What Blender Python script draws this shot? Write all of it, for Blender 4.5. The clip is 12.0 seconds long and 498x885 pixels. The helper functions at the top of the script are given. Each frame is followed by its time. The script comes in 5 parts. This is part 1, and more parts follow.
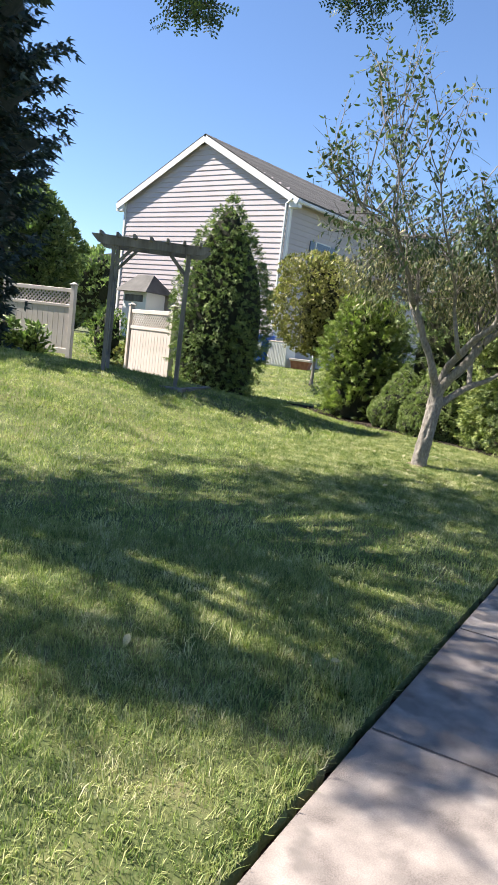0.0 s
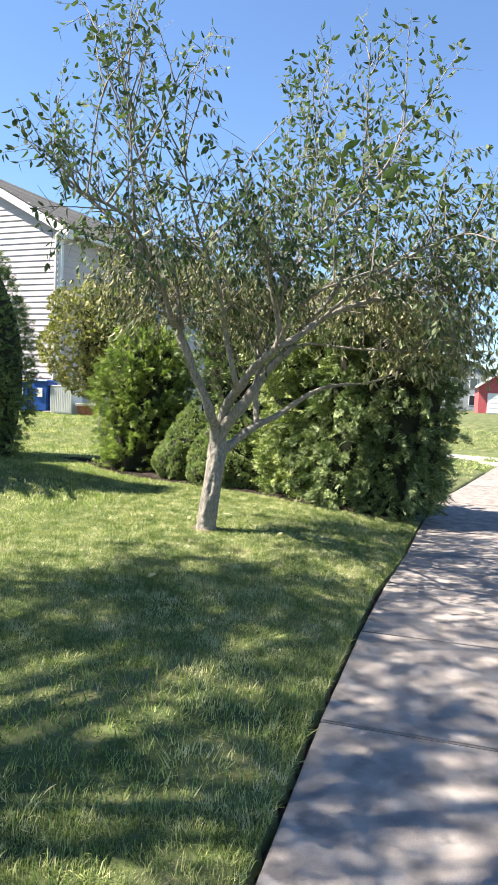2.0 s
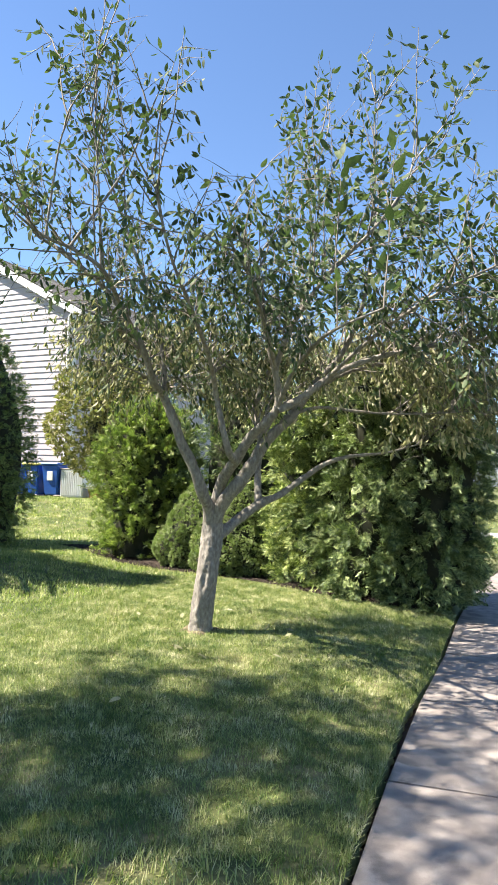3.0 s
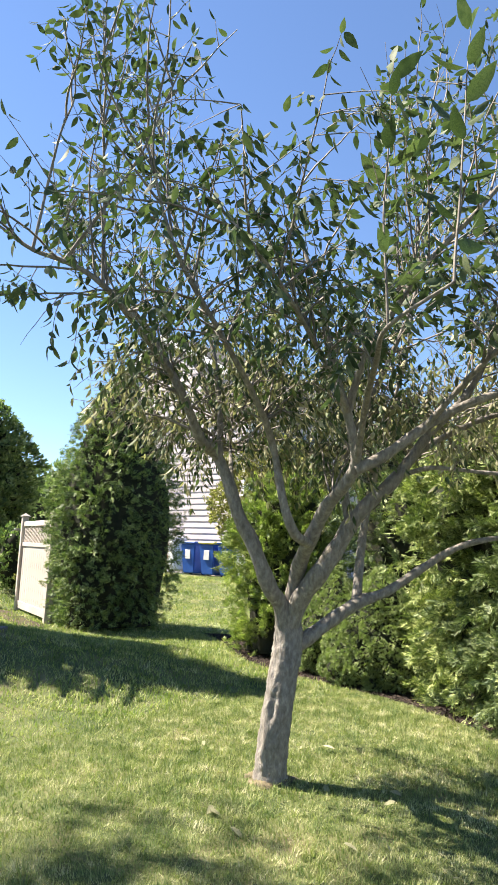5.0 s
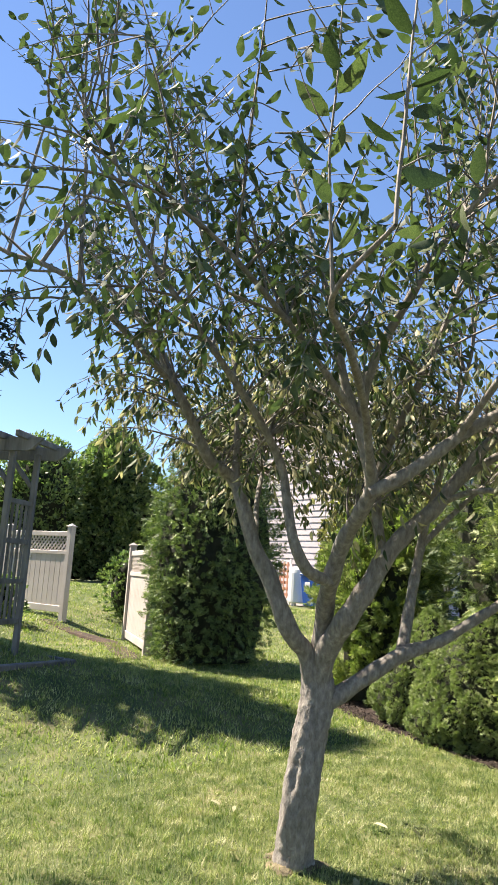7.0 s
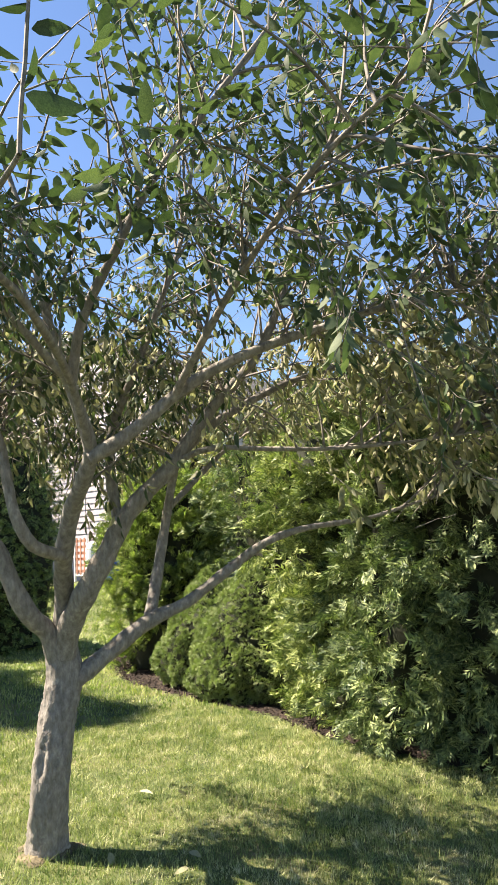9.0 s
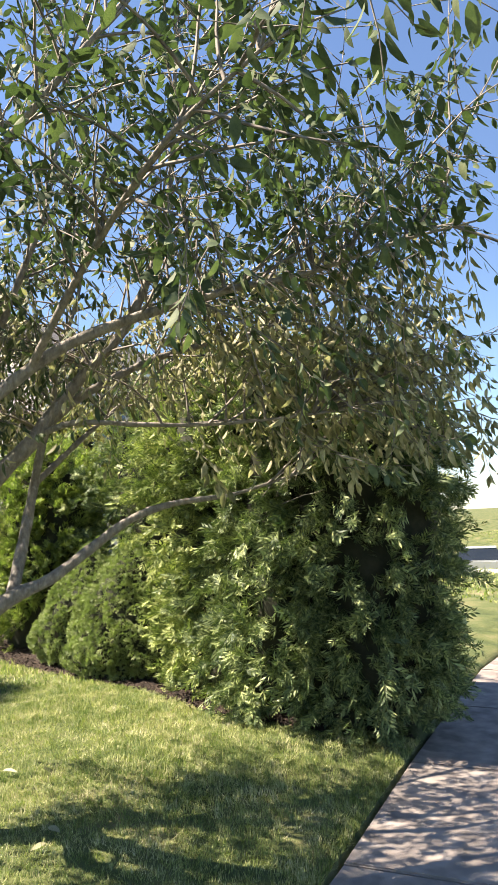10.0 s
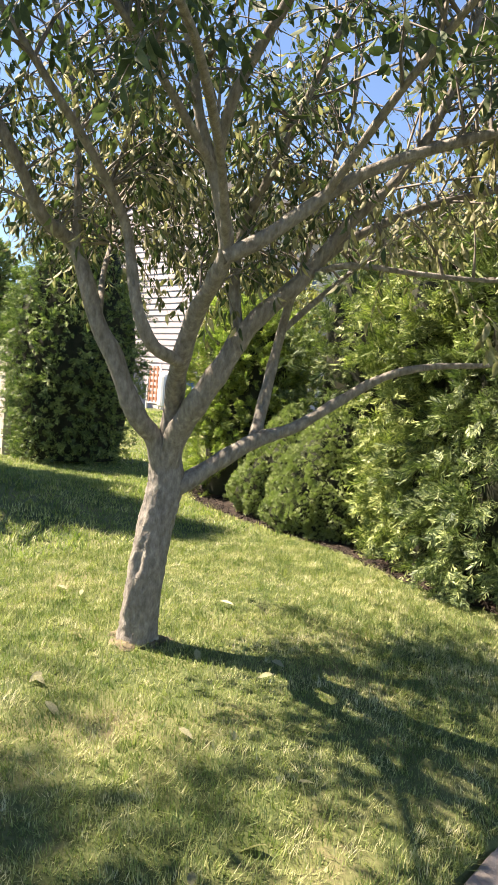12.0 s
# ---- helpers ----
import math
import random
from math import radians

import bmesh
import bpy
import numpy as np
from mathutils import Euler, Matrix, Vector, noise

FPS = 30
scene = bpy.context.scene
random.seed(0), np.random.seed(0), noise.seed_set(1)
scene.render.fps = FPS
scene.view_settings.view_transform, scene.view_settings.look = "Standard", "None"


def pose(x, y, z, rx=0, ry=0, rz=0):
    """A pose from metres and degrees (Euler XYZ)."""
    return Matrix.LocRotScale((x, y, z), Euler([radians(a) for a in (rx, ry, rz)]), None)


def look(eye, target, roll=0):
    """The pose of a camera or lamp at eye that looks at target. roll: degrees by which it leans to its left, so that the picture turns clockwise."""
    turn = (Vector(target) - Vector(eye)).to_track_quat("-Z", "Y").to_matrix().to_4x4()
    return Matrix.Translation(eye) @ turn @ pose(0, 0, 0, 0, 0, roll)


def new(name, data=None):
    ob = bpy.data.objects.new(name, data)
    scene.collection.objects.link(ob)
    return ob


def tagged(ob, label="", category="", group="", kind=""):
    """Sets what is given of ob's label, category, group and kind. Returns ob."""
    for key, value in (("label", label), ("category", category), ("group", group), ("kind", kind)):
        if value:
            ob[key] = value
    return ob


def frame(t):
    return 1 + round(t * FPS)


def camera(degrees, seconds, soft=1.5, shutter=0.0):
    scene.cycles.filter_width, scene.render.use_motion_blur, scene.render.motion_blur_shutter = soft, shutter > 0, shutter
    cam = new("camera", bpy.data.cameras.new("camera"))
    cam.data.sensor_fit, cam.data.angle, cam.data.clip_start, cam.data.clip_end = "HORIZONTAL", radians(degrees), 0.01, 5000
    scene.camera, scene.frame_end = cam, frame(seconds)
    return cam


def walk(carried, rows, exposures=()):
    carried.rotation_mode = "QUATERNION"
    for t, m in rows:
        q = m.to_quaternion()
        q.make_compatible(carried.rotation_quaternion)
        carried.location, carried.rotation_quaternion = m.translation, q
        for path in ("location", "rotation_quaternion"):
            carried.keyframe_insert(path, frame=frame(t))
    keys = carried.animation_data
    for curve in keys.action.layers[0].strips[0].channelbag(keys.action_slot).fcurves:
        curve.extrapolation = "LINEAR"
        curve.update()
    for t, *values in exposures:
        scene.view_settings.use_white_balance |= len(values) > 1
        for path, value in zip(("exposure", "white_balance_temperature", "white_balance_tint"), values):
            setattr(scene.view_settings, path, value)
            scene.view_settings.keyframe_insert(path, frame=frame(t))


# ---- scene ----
cam = camera(38.2, 12.0)
PATH = [
    (0, (0.039, 0.096, 1.466), (0.069, 2.077, 1.195), 6.9),
    (0.5, (0.197, 0.624, 1.48), (0.221, 2.607, 1.223), 6.0),
    (1, (0.456, 1.16, 1.492), (0.614, 3.136, 1.229), 3.9),
    (1.5, (0.654, 1.632, 1.528), (1.009, 3.585, 1.285), 2.9),
    (2, (0.885, 2.14, 1.537), (1.405, 4.067, 1.413), 2.4),
    (2.5, (1.151, 2.638, 1.513), (1.663, 4.571, 1.512), 1.7),
    (3, (1.39, 3.131, 1.487), (1.834, 5.079, 1.586), 1.2),
    (3.5, (1.647, 3.606, 1.507), (1.981, 5.568, 1.707), 0.8),
    (5.3, (2.669, 4.775, 1.567), (2.478, 6.742, 1.869), 2.7),
    (5.5, (2.73, 4.876, 1.578), (2.527, 6.844, 1.873), 2.7),
    (6, (2.937, 4.962, 1.585), (2.621, 6.916, 1.871), 2.7),
    (6.5, (3.09, 5.154, 1.589), (2.609, 7.065, 1.927), 3.6),
    (6.7, (3.12, 5.226, 1.603), (2.575, 7.115, 1.971), 3.9),
    (8.3, (3.434, 5.459, 1.642), (3.107, 7.404, 1.976), -1.3),
    (8.5, (3.451, 5.457, 1.629), (3.217, 7.417, 1.955), -1.7),
    (9, (3.507, 5.507, 1.618), (3.508, 7.485, 1.907), -2.6),
    (9.5, (3.608, 5.479, 1.612), (3.794, 7.455, 1.857), -3.0),
    (10, (3.665, 5.481, 1.603), (3.945, 7.45, 1.816), -2.8),
    (10.5, (3.672, 5.454, 1.592), (3.896, 7.431, 1.786), -1.8),
    (11, (3.604, 5.49, 1.579), (3.66, 7.484, 1.713), -0.5),
    (11.5, (3.518, 5.54, 1.539), (3.417, 7.537, 1.57), 1.1),
    (12, (3.231, 5.694, 1.495), (3.06, 7.682, 1.363), 4.7),
]
walk(cam, [(t, look(eye, target, roll)) for t, eye, target, roll in PATH],
     [(0, 1.62, 6350, 15), (0.6, 1.78, 6400, 14), (1.2, 1.95, 6400, 13), (2.5, 1.9, 6450, 12), (3.5, 1.95, 6550, 13), (5.5, 1.8, 6600, 15), (6.5, 1.72, 6650, 16), (9.0, 1.92, 6900, 16), (12.0, 1.98, 7250, 18)])

# ---- light ----
SUN_DIR = Vector((-0.977 * math.cos(radians(52)), 0.21 * math.cos(radians(52)), math.sin(radians(52))))
world = bpy.data.worlds.new("sky")
scene.world = world
world.use_nodes = True
wn = world.node_tree.nodes
sky = wn.new("ShaderNodeTexSky")
sky.sky_type = "NISHITA"
sky.sun_disc = False
sky.sun_elevation = radians(52)
sky.sun_rotation = math.atan2(SUN_DIR.x, SUN_DIR.y)
sky.air_density, sky.dust_density, sky.ozone_density = 1.0, 0.0, 6.0
world.node_tree.links.new(sky.outputs[0], wn["Background"].inputs[0])
wn["Background"].inputs[1].default_value = 0.063
sun = new("sun", bpy.data.lights.new("sun", "SUN"))
sun.data.energy, sun.data.angle, sun.data.color = 5.0, radians(0.55), (1.0, 0.93, 0.8)
sun.matrix_world = look(SUN_DIR * 50, (0, 0, 0))


# ---- materials ----
def material(name, ramp, scale=20.0, rough=0.8, fine=120.0, bump=0.3, island=0.0, translucent=0.0, spec=0.3, metal=0.0,
             stretch=(1, 1, 1), spots=None, detail=6.0, dist=0.01, tint=(0.95, 1.25, 0.6)):
    """Noise-coloured surface; ramp: list of (position, rgb). island: how far colour varies piece by piece."""
    m = bpy.data.materials.new(name)
    m.use_nodes = True
    nt = m.node_tree
    n, l = nt.nodes, nt.links
    p = n["Principled BSDF"]
    tc = n.new("ShaderNodeTexCoord")
    mp = n.new("ShaderNodeMapping")
    mp.inputs["Scale"].default_value = stretch
    l.new(tc.outputs["Object"], mp.inputs[0])
    a = n.new("ShaderNodeTexNoise")
    a.inputs["Scale"].default_value, a.inputs["Detail"].default_value = scale, detail
    l.new(mp.outputs[0], a.inputs["Vector"])
    b = n.new("ShaderNodeTexNoise")
    b.inputs["Scale"].default_value, b.inputs["Detail"].default_value = fine, 3.0
    l.new(mp.outputs[0], b.inputs["Vector"])
    mix = n.new("ShaderNodeMath")
    mix.operation = "MULTIPLY_ADD"
    l.new(b.outputs[0], mix.inputs[0])
    mix.inputs[1].default_value = 0.35
    l.new(a.outputs[0], mix.inputs[2])
    shift = n.new("ShaderNodeMath")
    shift.operation = "SUBTRACT"
    l.new(mix.outputs[0], shift.inputs[0])
    shift.inputs[1].default_value = 0.175
    value = shift.outputs[0]
    if island:
        g = n.new("ShaderNodeNewGeometry")
        o = n.new("ShaderNodeObjectInfo")
        add = n.new("ShaderNodeMath")
        add.operation = "ADD"
        l.new(g.outputs["Random Per Island"], add.inputs[0])
        l.new(o.outputs["Random"], add.inputs[1])
        fr = n.new("ShaderNodeMath")
        fr.operation = "FRACT"
        l.new(add.outputs[0], fr.inputs[0])
        mr = n.new("ShaderNodeMapRange")
        mr.inputs["To Min"].default_value, mr.inputs["To Max"].default_value = -island, island
        l.new(fr.outputs[0], mr.inputs["Value"])
        s = n.new("ShaderNodeMath")
        s.operation = "ADD"
        l.new(value, s.inputs[0])
        l.new(mr.outputs[0], s.inputs[1])
        value = s.outputs[0]
    r = n.new("ShaderNodeValToRGB")
    els = r.color_ramp.elements
    while len(els) < len(ramp):
        els.new(0.5)
    for e, (pos, rgb) in zip(els, ramp):
        e.position, e.color = pos, (*rgb, 1)
    l.new(value, r.inputs[0])
    colour = r.outputs[0]
    if spots:
        v = n.new("ShaderNodeTexNoise")
        v.inputs["Scale"].default_value, v.inputs["Detail"].default_value = spots[0], 4.0
        l.new(tc.outputs["Object"], v.inputs["Vector"])
        vr = n.new("ShaderNodeMapRange")
        vr.inputs["From Min"].default_value, vr.inputs["From Max"].default_value = spots[1], spots[1] + 0.1
        l.new(v.outputs[0], vr.inputs["Value"])
        mx = n.new("ShaderNodeMix")
        mx.data_type = "RGBA"
        l.new(vr.outputs[0], mx.inputs["Factor"])
        l.new(colour, mx.inputs["A"])
        mx.inputs["B"].default_value = (*spots[2], 1)
        colour = mx.outputs["Result"]
    l.new(colour, p.inputs["Base Color"])
    p.inputs["Roughness"].default_value, p.inputs["Metallic"].default_value = rough, metal
    p.inputs["Specular IOR Level"].default_value = spec
    if bump:
        bp = n.new("ShaderNodeBump")
        bp.inputs["Strength"].default_value, bp.inputs["Distance"].default_value = bump, dist
        l.new(mix.outputs[0], bp.inputs["Height"])
        l.new(bp.outputs[0], p.inputs["Normal"])
    if translucent:
        t = n.new("ShaderNodeBsdfTranslucent")
        br = n.new("ShaderNodeMix")
        br.data_type, br.blend_type = "RGBA", "MULTIPLY"
        br.inputs["Factor"].default_value = 1.0
        l.new(colour, br.inputs["A"])
        br.inputs["B"].default_value = (*tint, 1)
        l.new(br.outputs["Result"], t.inputs[0])
        ms = n.new("ShaderNodeMixShader")
        ms.inputs[0].default_value = translucent
        l.new(p.outputs[0], ms.inputs[1])
        l.new(t.outputs[0], ms.inputs[2])
        l.new(ms.outputs[0], n["Material Output"].inputs[0])
    return m


LAWN = material("lawn_soil", [(0.3, (0.042, 0.06, 0.018)), (0.46, (0.078, 0.098, 0.03)), (0.6, (0.125, 0.13, 0.05)), (0.78, (0.2, 0.168, 0.09))], 2.2, 0.9, 45, 0.9, dist=0.02)
GRASS = material("grass", [(0.2, (0.092, 0.15, 0.038)), (0.42, (0.215, 0.27, 0.074)), (0.62, (0.39, 0.4, 0.148)), (0.84, (0.66, 0.59, 0.36))], 3.2, 0.5, 14, 0, 0.2, 0.28, 0.35)
GRASS_DRY = material("dry_grass", [(0.2, (0.083, 0.135, 0.04)), (0.4, (0.188, 0.234, 0.072)), (0.6, (0.345, 0.355, 0.143)), (0.8, (0.61, 0.55, 0.36))], 4.5, 0.55, 18, 0, 0.19, 0.25, 0.3)
CONCRETE = material("concrete", [(0.28, (0.125, 0.107, 0.097)), (0.43, (0.2, 0.172, 0.154)), (0.6, (0.265, 0.23, 0.204)), (0.78, (0.35, 0.312, 0.28))], 6.0, 0.85, 170, 0.6, 0.1, spots=(5, 0.57, (0.165, 0.145, 0.13)), dist=0.006)
PALE_CONCRETE = material("pale_concrete", [(0.3, (0.36, 0.35, 0.34)), (0.7, (0.46, 0.45, 0.44))], 3.0, 0.85, 120, 0.3, dist=0.006)
SOIL = material("soil", [(0.3, (0.03, 0.022, 0.016)), (0.7, (0.09, 0.06, 0.04))], 9, 0.95, 70, 1.0, dist=0.02)
# brown bark mulch, darkened further for the shade under the hedge skirts
MULCH = material("mulch", [(0.25, (0.011, 0.008, 0.006)), (0.5, (0.026, 0.017, 0.012)), (0.8, (0.055, 0.038, 0.028))], 12, 0.9, 90, 1.0, 0.2, dist=0.02)
BARE = material("bare_soil", [(0.3, (0.07, 0.058, 0.035)), (0.5, (0.14, 0.115, 0.068)), (0.75, (0.25, 0.2, 0.12))], 14, 0.95, 90, 1.0, dist=0.02)
BARK = material("bark", [(0.28, (0.145, 0.128, 0.108)), (0.44, (0.205, 0.183, 0.155)), (0.6, (0.265, 0.24, 0.205)), (0.78, (0.37, 0.34, 0.292))], 44, 0.92, 170, 1.0, stretch=(1, 1, 0.45), spots=(14, 0.66, (0.42, 0.4, 0.34)), dist=0.012)
LEAF_OLD = material("wilting_leaf", [(0.08, (0.14, 0.14, 0.075)), (0.4, (0.262, 0.255, 0.142)), (0.66, (0.4, 0.376, 0.228)), (0.9, (0.57, 0.52, 0.345))], 30, 0.65, 200, 0.15, 0.34, 0.3, 0.2, tint=(1.0, 1.12, 0.7))
TWIG = material("twig", [(0.3, (0.11, 0.095, 0.08)), (0.7, (0.27, 0.24, 0.205))], 20, 0.8, 90, 0.3)
LEAF = material("leaf", [(0.08, (0.037, 0.058, 0.032)), (0.45, (0.075, 0.104, 0.053)), (0.72, (0.122, 0.152, 0.077)), (0.95, (0.178, 0.203, 0.098))], 30, 0.62, 200, 0.15, 0.3, 0.24, 0.18)
THUJA = material("thuja", [(0.1, (0.055, 0.091, 0.028)), (0.5, (0.185, 0.237, 0.071)), (0.8, (0.48, 0.515, 0.19))], 2.5, 0.55, 40, 0, 0.3, 0.14, 0.35)
THUJA_GOLD = material("golden_thuja", [(0.1, (0.068, 0.1, 0.026)), (0.5, (0.19, 0.242, 0.065)), (0.8, (0.42, 0.45, 0.145))], 2.5, 0.55, 40, 0, 0.27, 0.3, 0.35)
# darker copy of THUJA, with the hedge's shade put into its colour
THUJA_SHADED = material("thuja_shaded", [(0.1, (0.038, 0.066, 0.028)), (0.5, (0.135, 0.18, 0.068)), (0.85, (0.39, 0.445, 0.182))], 3, 0.55, 40, 0, 0.3, 0.14, 0.35)
CONIFER = material("upright_conifer", [(0.1, (0.04, 0.069, 0.03)), (0.5, (0.15, 0.21, 0.072)), (0.85, (0.41, 0.48, 0.165))], 3, 0.55, 40, 0, 0.3, 0.16, 0.35)
DWARF = material("dwarf_spruce", [(0.1, (0.125, 0.16, 0.066)), (0.5, (0.23, 0.275, 0.108)), (0.85, (0.35, 0.39, 0.17))], 6, 0.6, 50, 0, 0.2, 0.25, 0.3)
# almost black, so gaps in the foliage read as deep shade
INNER_SHADE = material("shade_hull", [(0.3, (0.012, 0.016, 0.008)), (0.7, (0.035, 0.035, 0.02))], 8, 0.95, 40, 0.8)
SPRUCE = material("blue_spruce", [(0.1, (0.016, 0.03, 0.03)), (0.5, (0.036, 0.06, 0.058)), (0.85, (0.1, 0.138, 0.132))], 4, 0.6, 40, 0, 0.25, 0.1, 0.3)
BROADLEAF = material("broadleaf", [(0.1, (0.06, 0.1, 0.038)), (0.5, (0.15, 0.205, 0.072)), (0.85, (0.36, 0.41, 0.17))], 2, 0.5, 40, 0, 0.3, 0.3, 0.4)
FAR_LEAF = material("far_leaf", [(0.1, (0.12, 0.16, 0.07)), (0.5, (0.22, 0.27, 0.12)), (0.85, (0.34, 0.38, 0.2))], 1, 0.6, 10, 0, 0.3, 0.3, 0.3)
OLIVE = material("olive_shrub", [(0.1, (0.12, 0.115, 0.046)), (0.5, (0.23, 0.208, 0.08)), (0.85, (0.4, 0.35, 0.15))], 2, 0.55, 40, 0, 0.3, 0.35, 0.3)
LOCUST = material("locust_leaf", [(0.1, (0.03, 0.06, 0.025)), (0.5, (0.06, 0.1, 0.035)), (0.85, (0.11, 0.15, 0.05))], 3, 0.5, 40, 0, 0.25, 0.3, 0.4)
SIDING = material("vinyl_siding", [(0.3, (0.43, 0.385, 0.39)), (0.7, (0.485, 0.435, 0.44))], 1.2, 0.55, 30, 0.05, 0.03)
TRIM = material("white_trim", [(0.3, (0.64, 0.64, 0.63)), (0.7, (0.72, 0.72, 0.71))], 2, 0.45, 40, 0.05)
SHINGLE = material("asphalt_shingle", [(0.25, (0.055, 0.053, 0.05)), (0.5, (0.085, 0.081, 0.077)), (0.8, (0.125, 0.12, 0.113))], 3, 0.9, 150, 0.5, 0.2)
GLASS = material("window_glass", [(0.3, (0.02, 0.025, 0.03)), (0.7, (0.03, 0.035, 0.04))], 1, 0.05, 10, 0, spec=1.0)
VINYL = material("fence_vinyl", [(0.25, (0.42, 0.365, 0.32)), (0.6, (0.52, 0.465, 0.42)), (0.85, (0.6, 0.55, 0.51))], 1.6, 0.5, 30, 0.08, 0.05)
WEATHERED = material("weathered_wood", [(0.25, (0.09, 0.085, 0.082)), (0.5, (0.17, 0.163, 0.157)), (0.8, (0.28, 0.27, 0.26))], 6, 0.85, 60, 0.6, 0.1, stretch=(1, 1, 0.15))
BLUE = material("blue_plastic", [(0.3, (0.02, 0.08, 0.33)), (0.7, (0.03, 0.11, 0.42))], 3, 0.4, 60, 0.05)
YELLOW = material("yellow_plastic", [(0.3, (0.6, 0.52, 0.1)), (0.7, (0.7, 0.62, 0.16))], 3, 0.45, 60, 0.05)
REDWALL = material("red_siding", [(0.3, (0.36, 0.07, 0.08)), (0.7, (0.43, 0.1, 0.1))], 2, 0.6, 30, 0.1)
GREYWALL = material("grey_siding", [(0.3, (0.24, 0.255, 0.26)), (0.7, (0.3, 0.315, 0.32))], 2, 0.6, 30, 0.1)
BRICK = material("brick", [(0.2, (0.3, 0.12, 0.07)), (0.5, (0.42, 0.19, 0.12)), (0.8, (0.52, 0.3, 0.2))], 9, 0.85, 90, 0.4, 0.25)
PAINT = material("silver_paint", [(0.3, (0.5, 0.51, 0.52)), (0.7, (0.58, 0.59, 0.6))], 2, 0.25, 60, 0, metal=0.4, spec=0.6)
PETAL = material("flower", [(0.3, (0.7, 0.68, 0.5)), (0.7, (0.85, 0.83, 0.7))], 9, 0.6, 50, 0, 0.1, 0.3)

rng = np.random.default_rng(7)


# ---- mesh helpers ----
def mesh_of(name, verts, faces, mats, smooth=False):
    """One mesh from arrays; faces: int array of one width (3 or 4)."""
    verts, faces = np.asarray(verts, float), np.asarray(faces, int)
    k = faces.shape[1]
    me = bpy.data.meshes.new(name)
    me.vertices.add(len(verts))
    me.vertices.foreach_set("co", verts.ravel())
    me.loops.add(faces.size)
    me.loops.foreach_set("vertex_index", faces.ravel())
    me.polygons.add(len(faces))
    me.polygons.foreach_set("loop_start", np.arange(0, faces.size, k))
    me.polygons.foreach_set("loop_total", np.full(len(faces), k))
    if smooth:
        me.polygons.foreach_set("use_smooth", np.ones(len(faces), bool))
    me.materials.append(mats)
    me.update(calc_edges=True)
    me.validate()
    return me


def part(name, data, material=None, parent=None, label=""):
    """Links a bmesh or a mesh as one object, under parent if given."""
    if isinstance(data, bmesh.types.BMesh):
        me = bpy.data.meshes.new(name)
        data.to_mesh(me)
        data.free()
        me.materials.append(material)
        data = me
    ob = new(name, data)
    if parent is not None:
        ob.parent = parent
    if label:
        ob["label"] = label
    return ob


def thing(name, m, label, category, group="", kind=""):
    ob = new(name)
    ob.empty_display_size = 0.2
    ob.matrix_basis = m
    return tagged(ob, label, category, group, kind)


def box(bm, x0, y0, z0, x1, y1, z1, bevel=0.0):
    """An axis-aligned box in bm."""
    r = bmesh.ops.create_cube(bm, size=1.0, matrix=Matrix.LocRotScale(((x0 + x1) / 2, (y0 + y1) / 2, (z0 + z1) / 2), None, (abs(x1 - x0), abs(y1 - y0), abs(z1 - z0))))
    if bevel:
        edges = {e for v in r["verts"] for e in v.link_edges}
        bmesh.ops.bevel(bm, geom=list(edges), offset=bevel, segments=1, affect="EDGES")
    return bm


def boxed(*a, bevel=0.0):
    return box(bmesh.new(), *a, bevel=bevel)


def beam(bm, a, b, w, h, bevel=0.004):
    """A straight bar of section w x h from a to b."""
    a, b = Vector(a), Vector(b)
    d = b - a
    m = Matrix.Translation((a + b) / 2) @ d.to_track_quat("X", "Z").to_matrix().to_4x4() @ Matrix.Diagonal((d.length, w, h, 1))
    r = bmesh.ops.create_cube(bm, size=1.0, matrix=m)
    if bevel:
        bmesh.ops.bevel(bm, geom=list({e for v in r["verts"] for e in v.link_edges}), offset=bevel, segments=1, affect="EDGES")
    return bm


def smooth_line(points, step=0.06):
    """Catmull-Rom through points (each with a radius as fourth value)."""
    p = np.asarray(points, float)
    p = np.vstack([2 * p[0] - p[1], p, 2 * p[-1] - p[-2]])
    out = []
    for i in range(1, len(p) - 2):
        n = max(2, int(np.linalg.norm(p[i + 1, :3] - p[i, :3]) / step))
        t = np.arange(n)[:, None] / n
        a, b, c, d = p[i - 1], p[i], p[i + 1], p[i + 2]
        out.append(0.5 * (2 * b + (c - a) * t + (2 * a - 5 * b + 4 * c - d) * t ** 2 + (3 * b - a - 3 * c + d) * t ** 3))
    out.append(p[-2][None])
    return np.vstack(out)


def tube_arrays(line, sides=8, rough=0.0):
    """Vertices and quads of a tube along line (x, y, z, radius)."""
    n = len(line)
    tan = np.gradient(line[:, :3], axis=0)
    tan /= np.linalg.norm(tan, axis=1)[:, None] + 1e-9
    up = np.array([0.31, 0.93, 0.2])
    u = np.cross(tan, up)
    u /= np.linalg.norm(u, axis=1)[:, None] + 1e-9
    v = np.cross(tan, u)
    a = np.linspace(0, 2 * math.pi, sides, endpoint=False)
    r = line[:, 3][:, None] * (1 + rough * rng.normal(size=(n, sides)))
    verts = line[:, None, :3] + r[..., None] * (np.cos(a)[None, :, None] * u[:, None] + np.sin(a)[None, :, None] * v[:, None])
    i, j = np.meshgrid(np.arange(n - 1), np.arange(sides), indexing="ij")
    k = (j + 1) % sides
    faces = np.stack([i * sides + j, i * sides + k, (i + 1) * sides + k, (i + 1) * sides + j], -1).reshape(-1, 4)
    return verts.reshape(-1, 3), faces


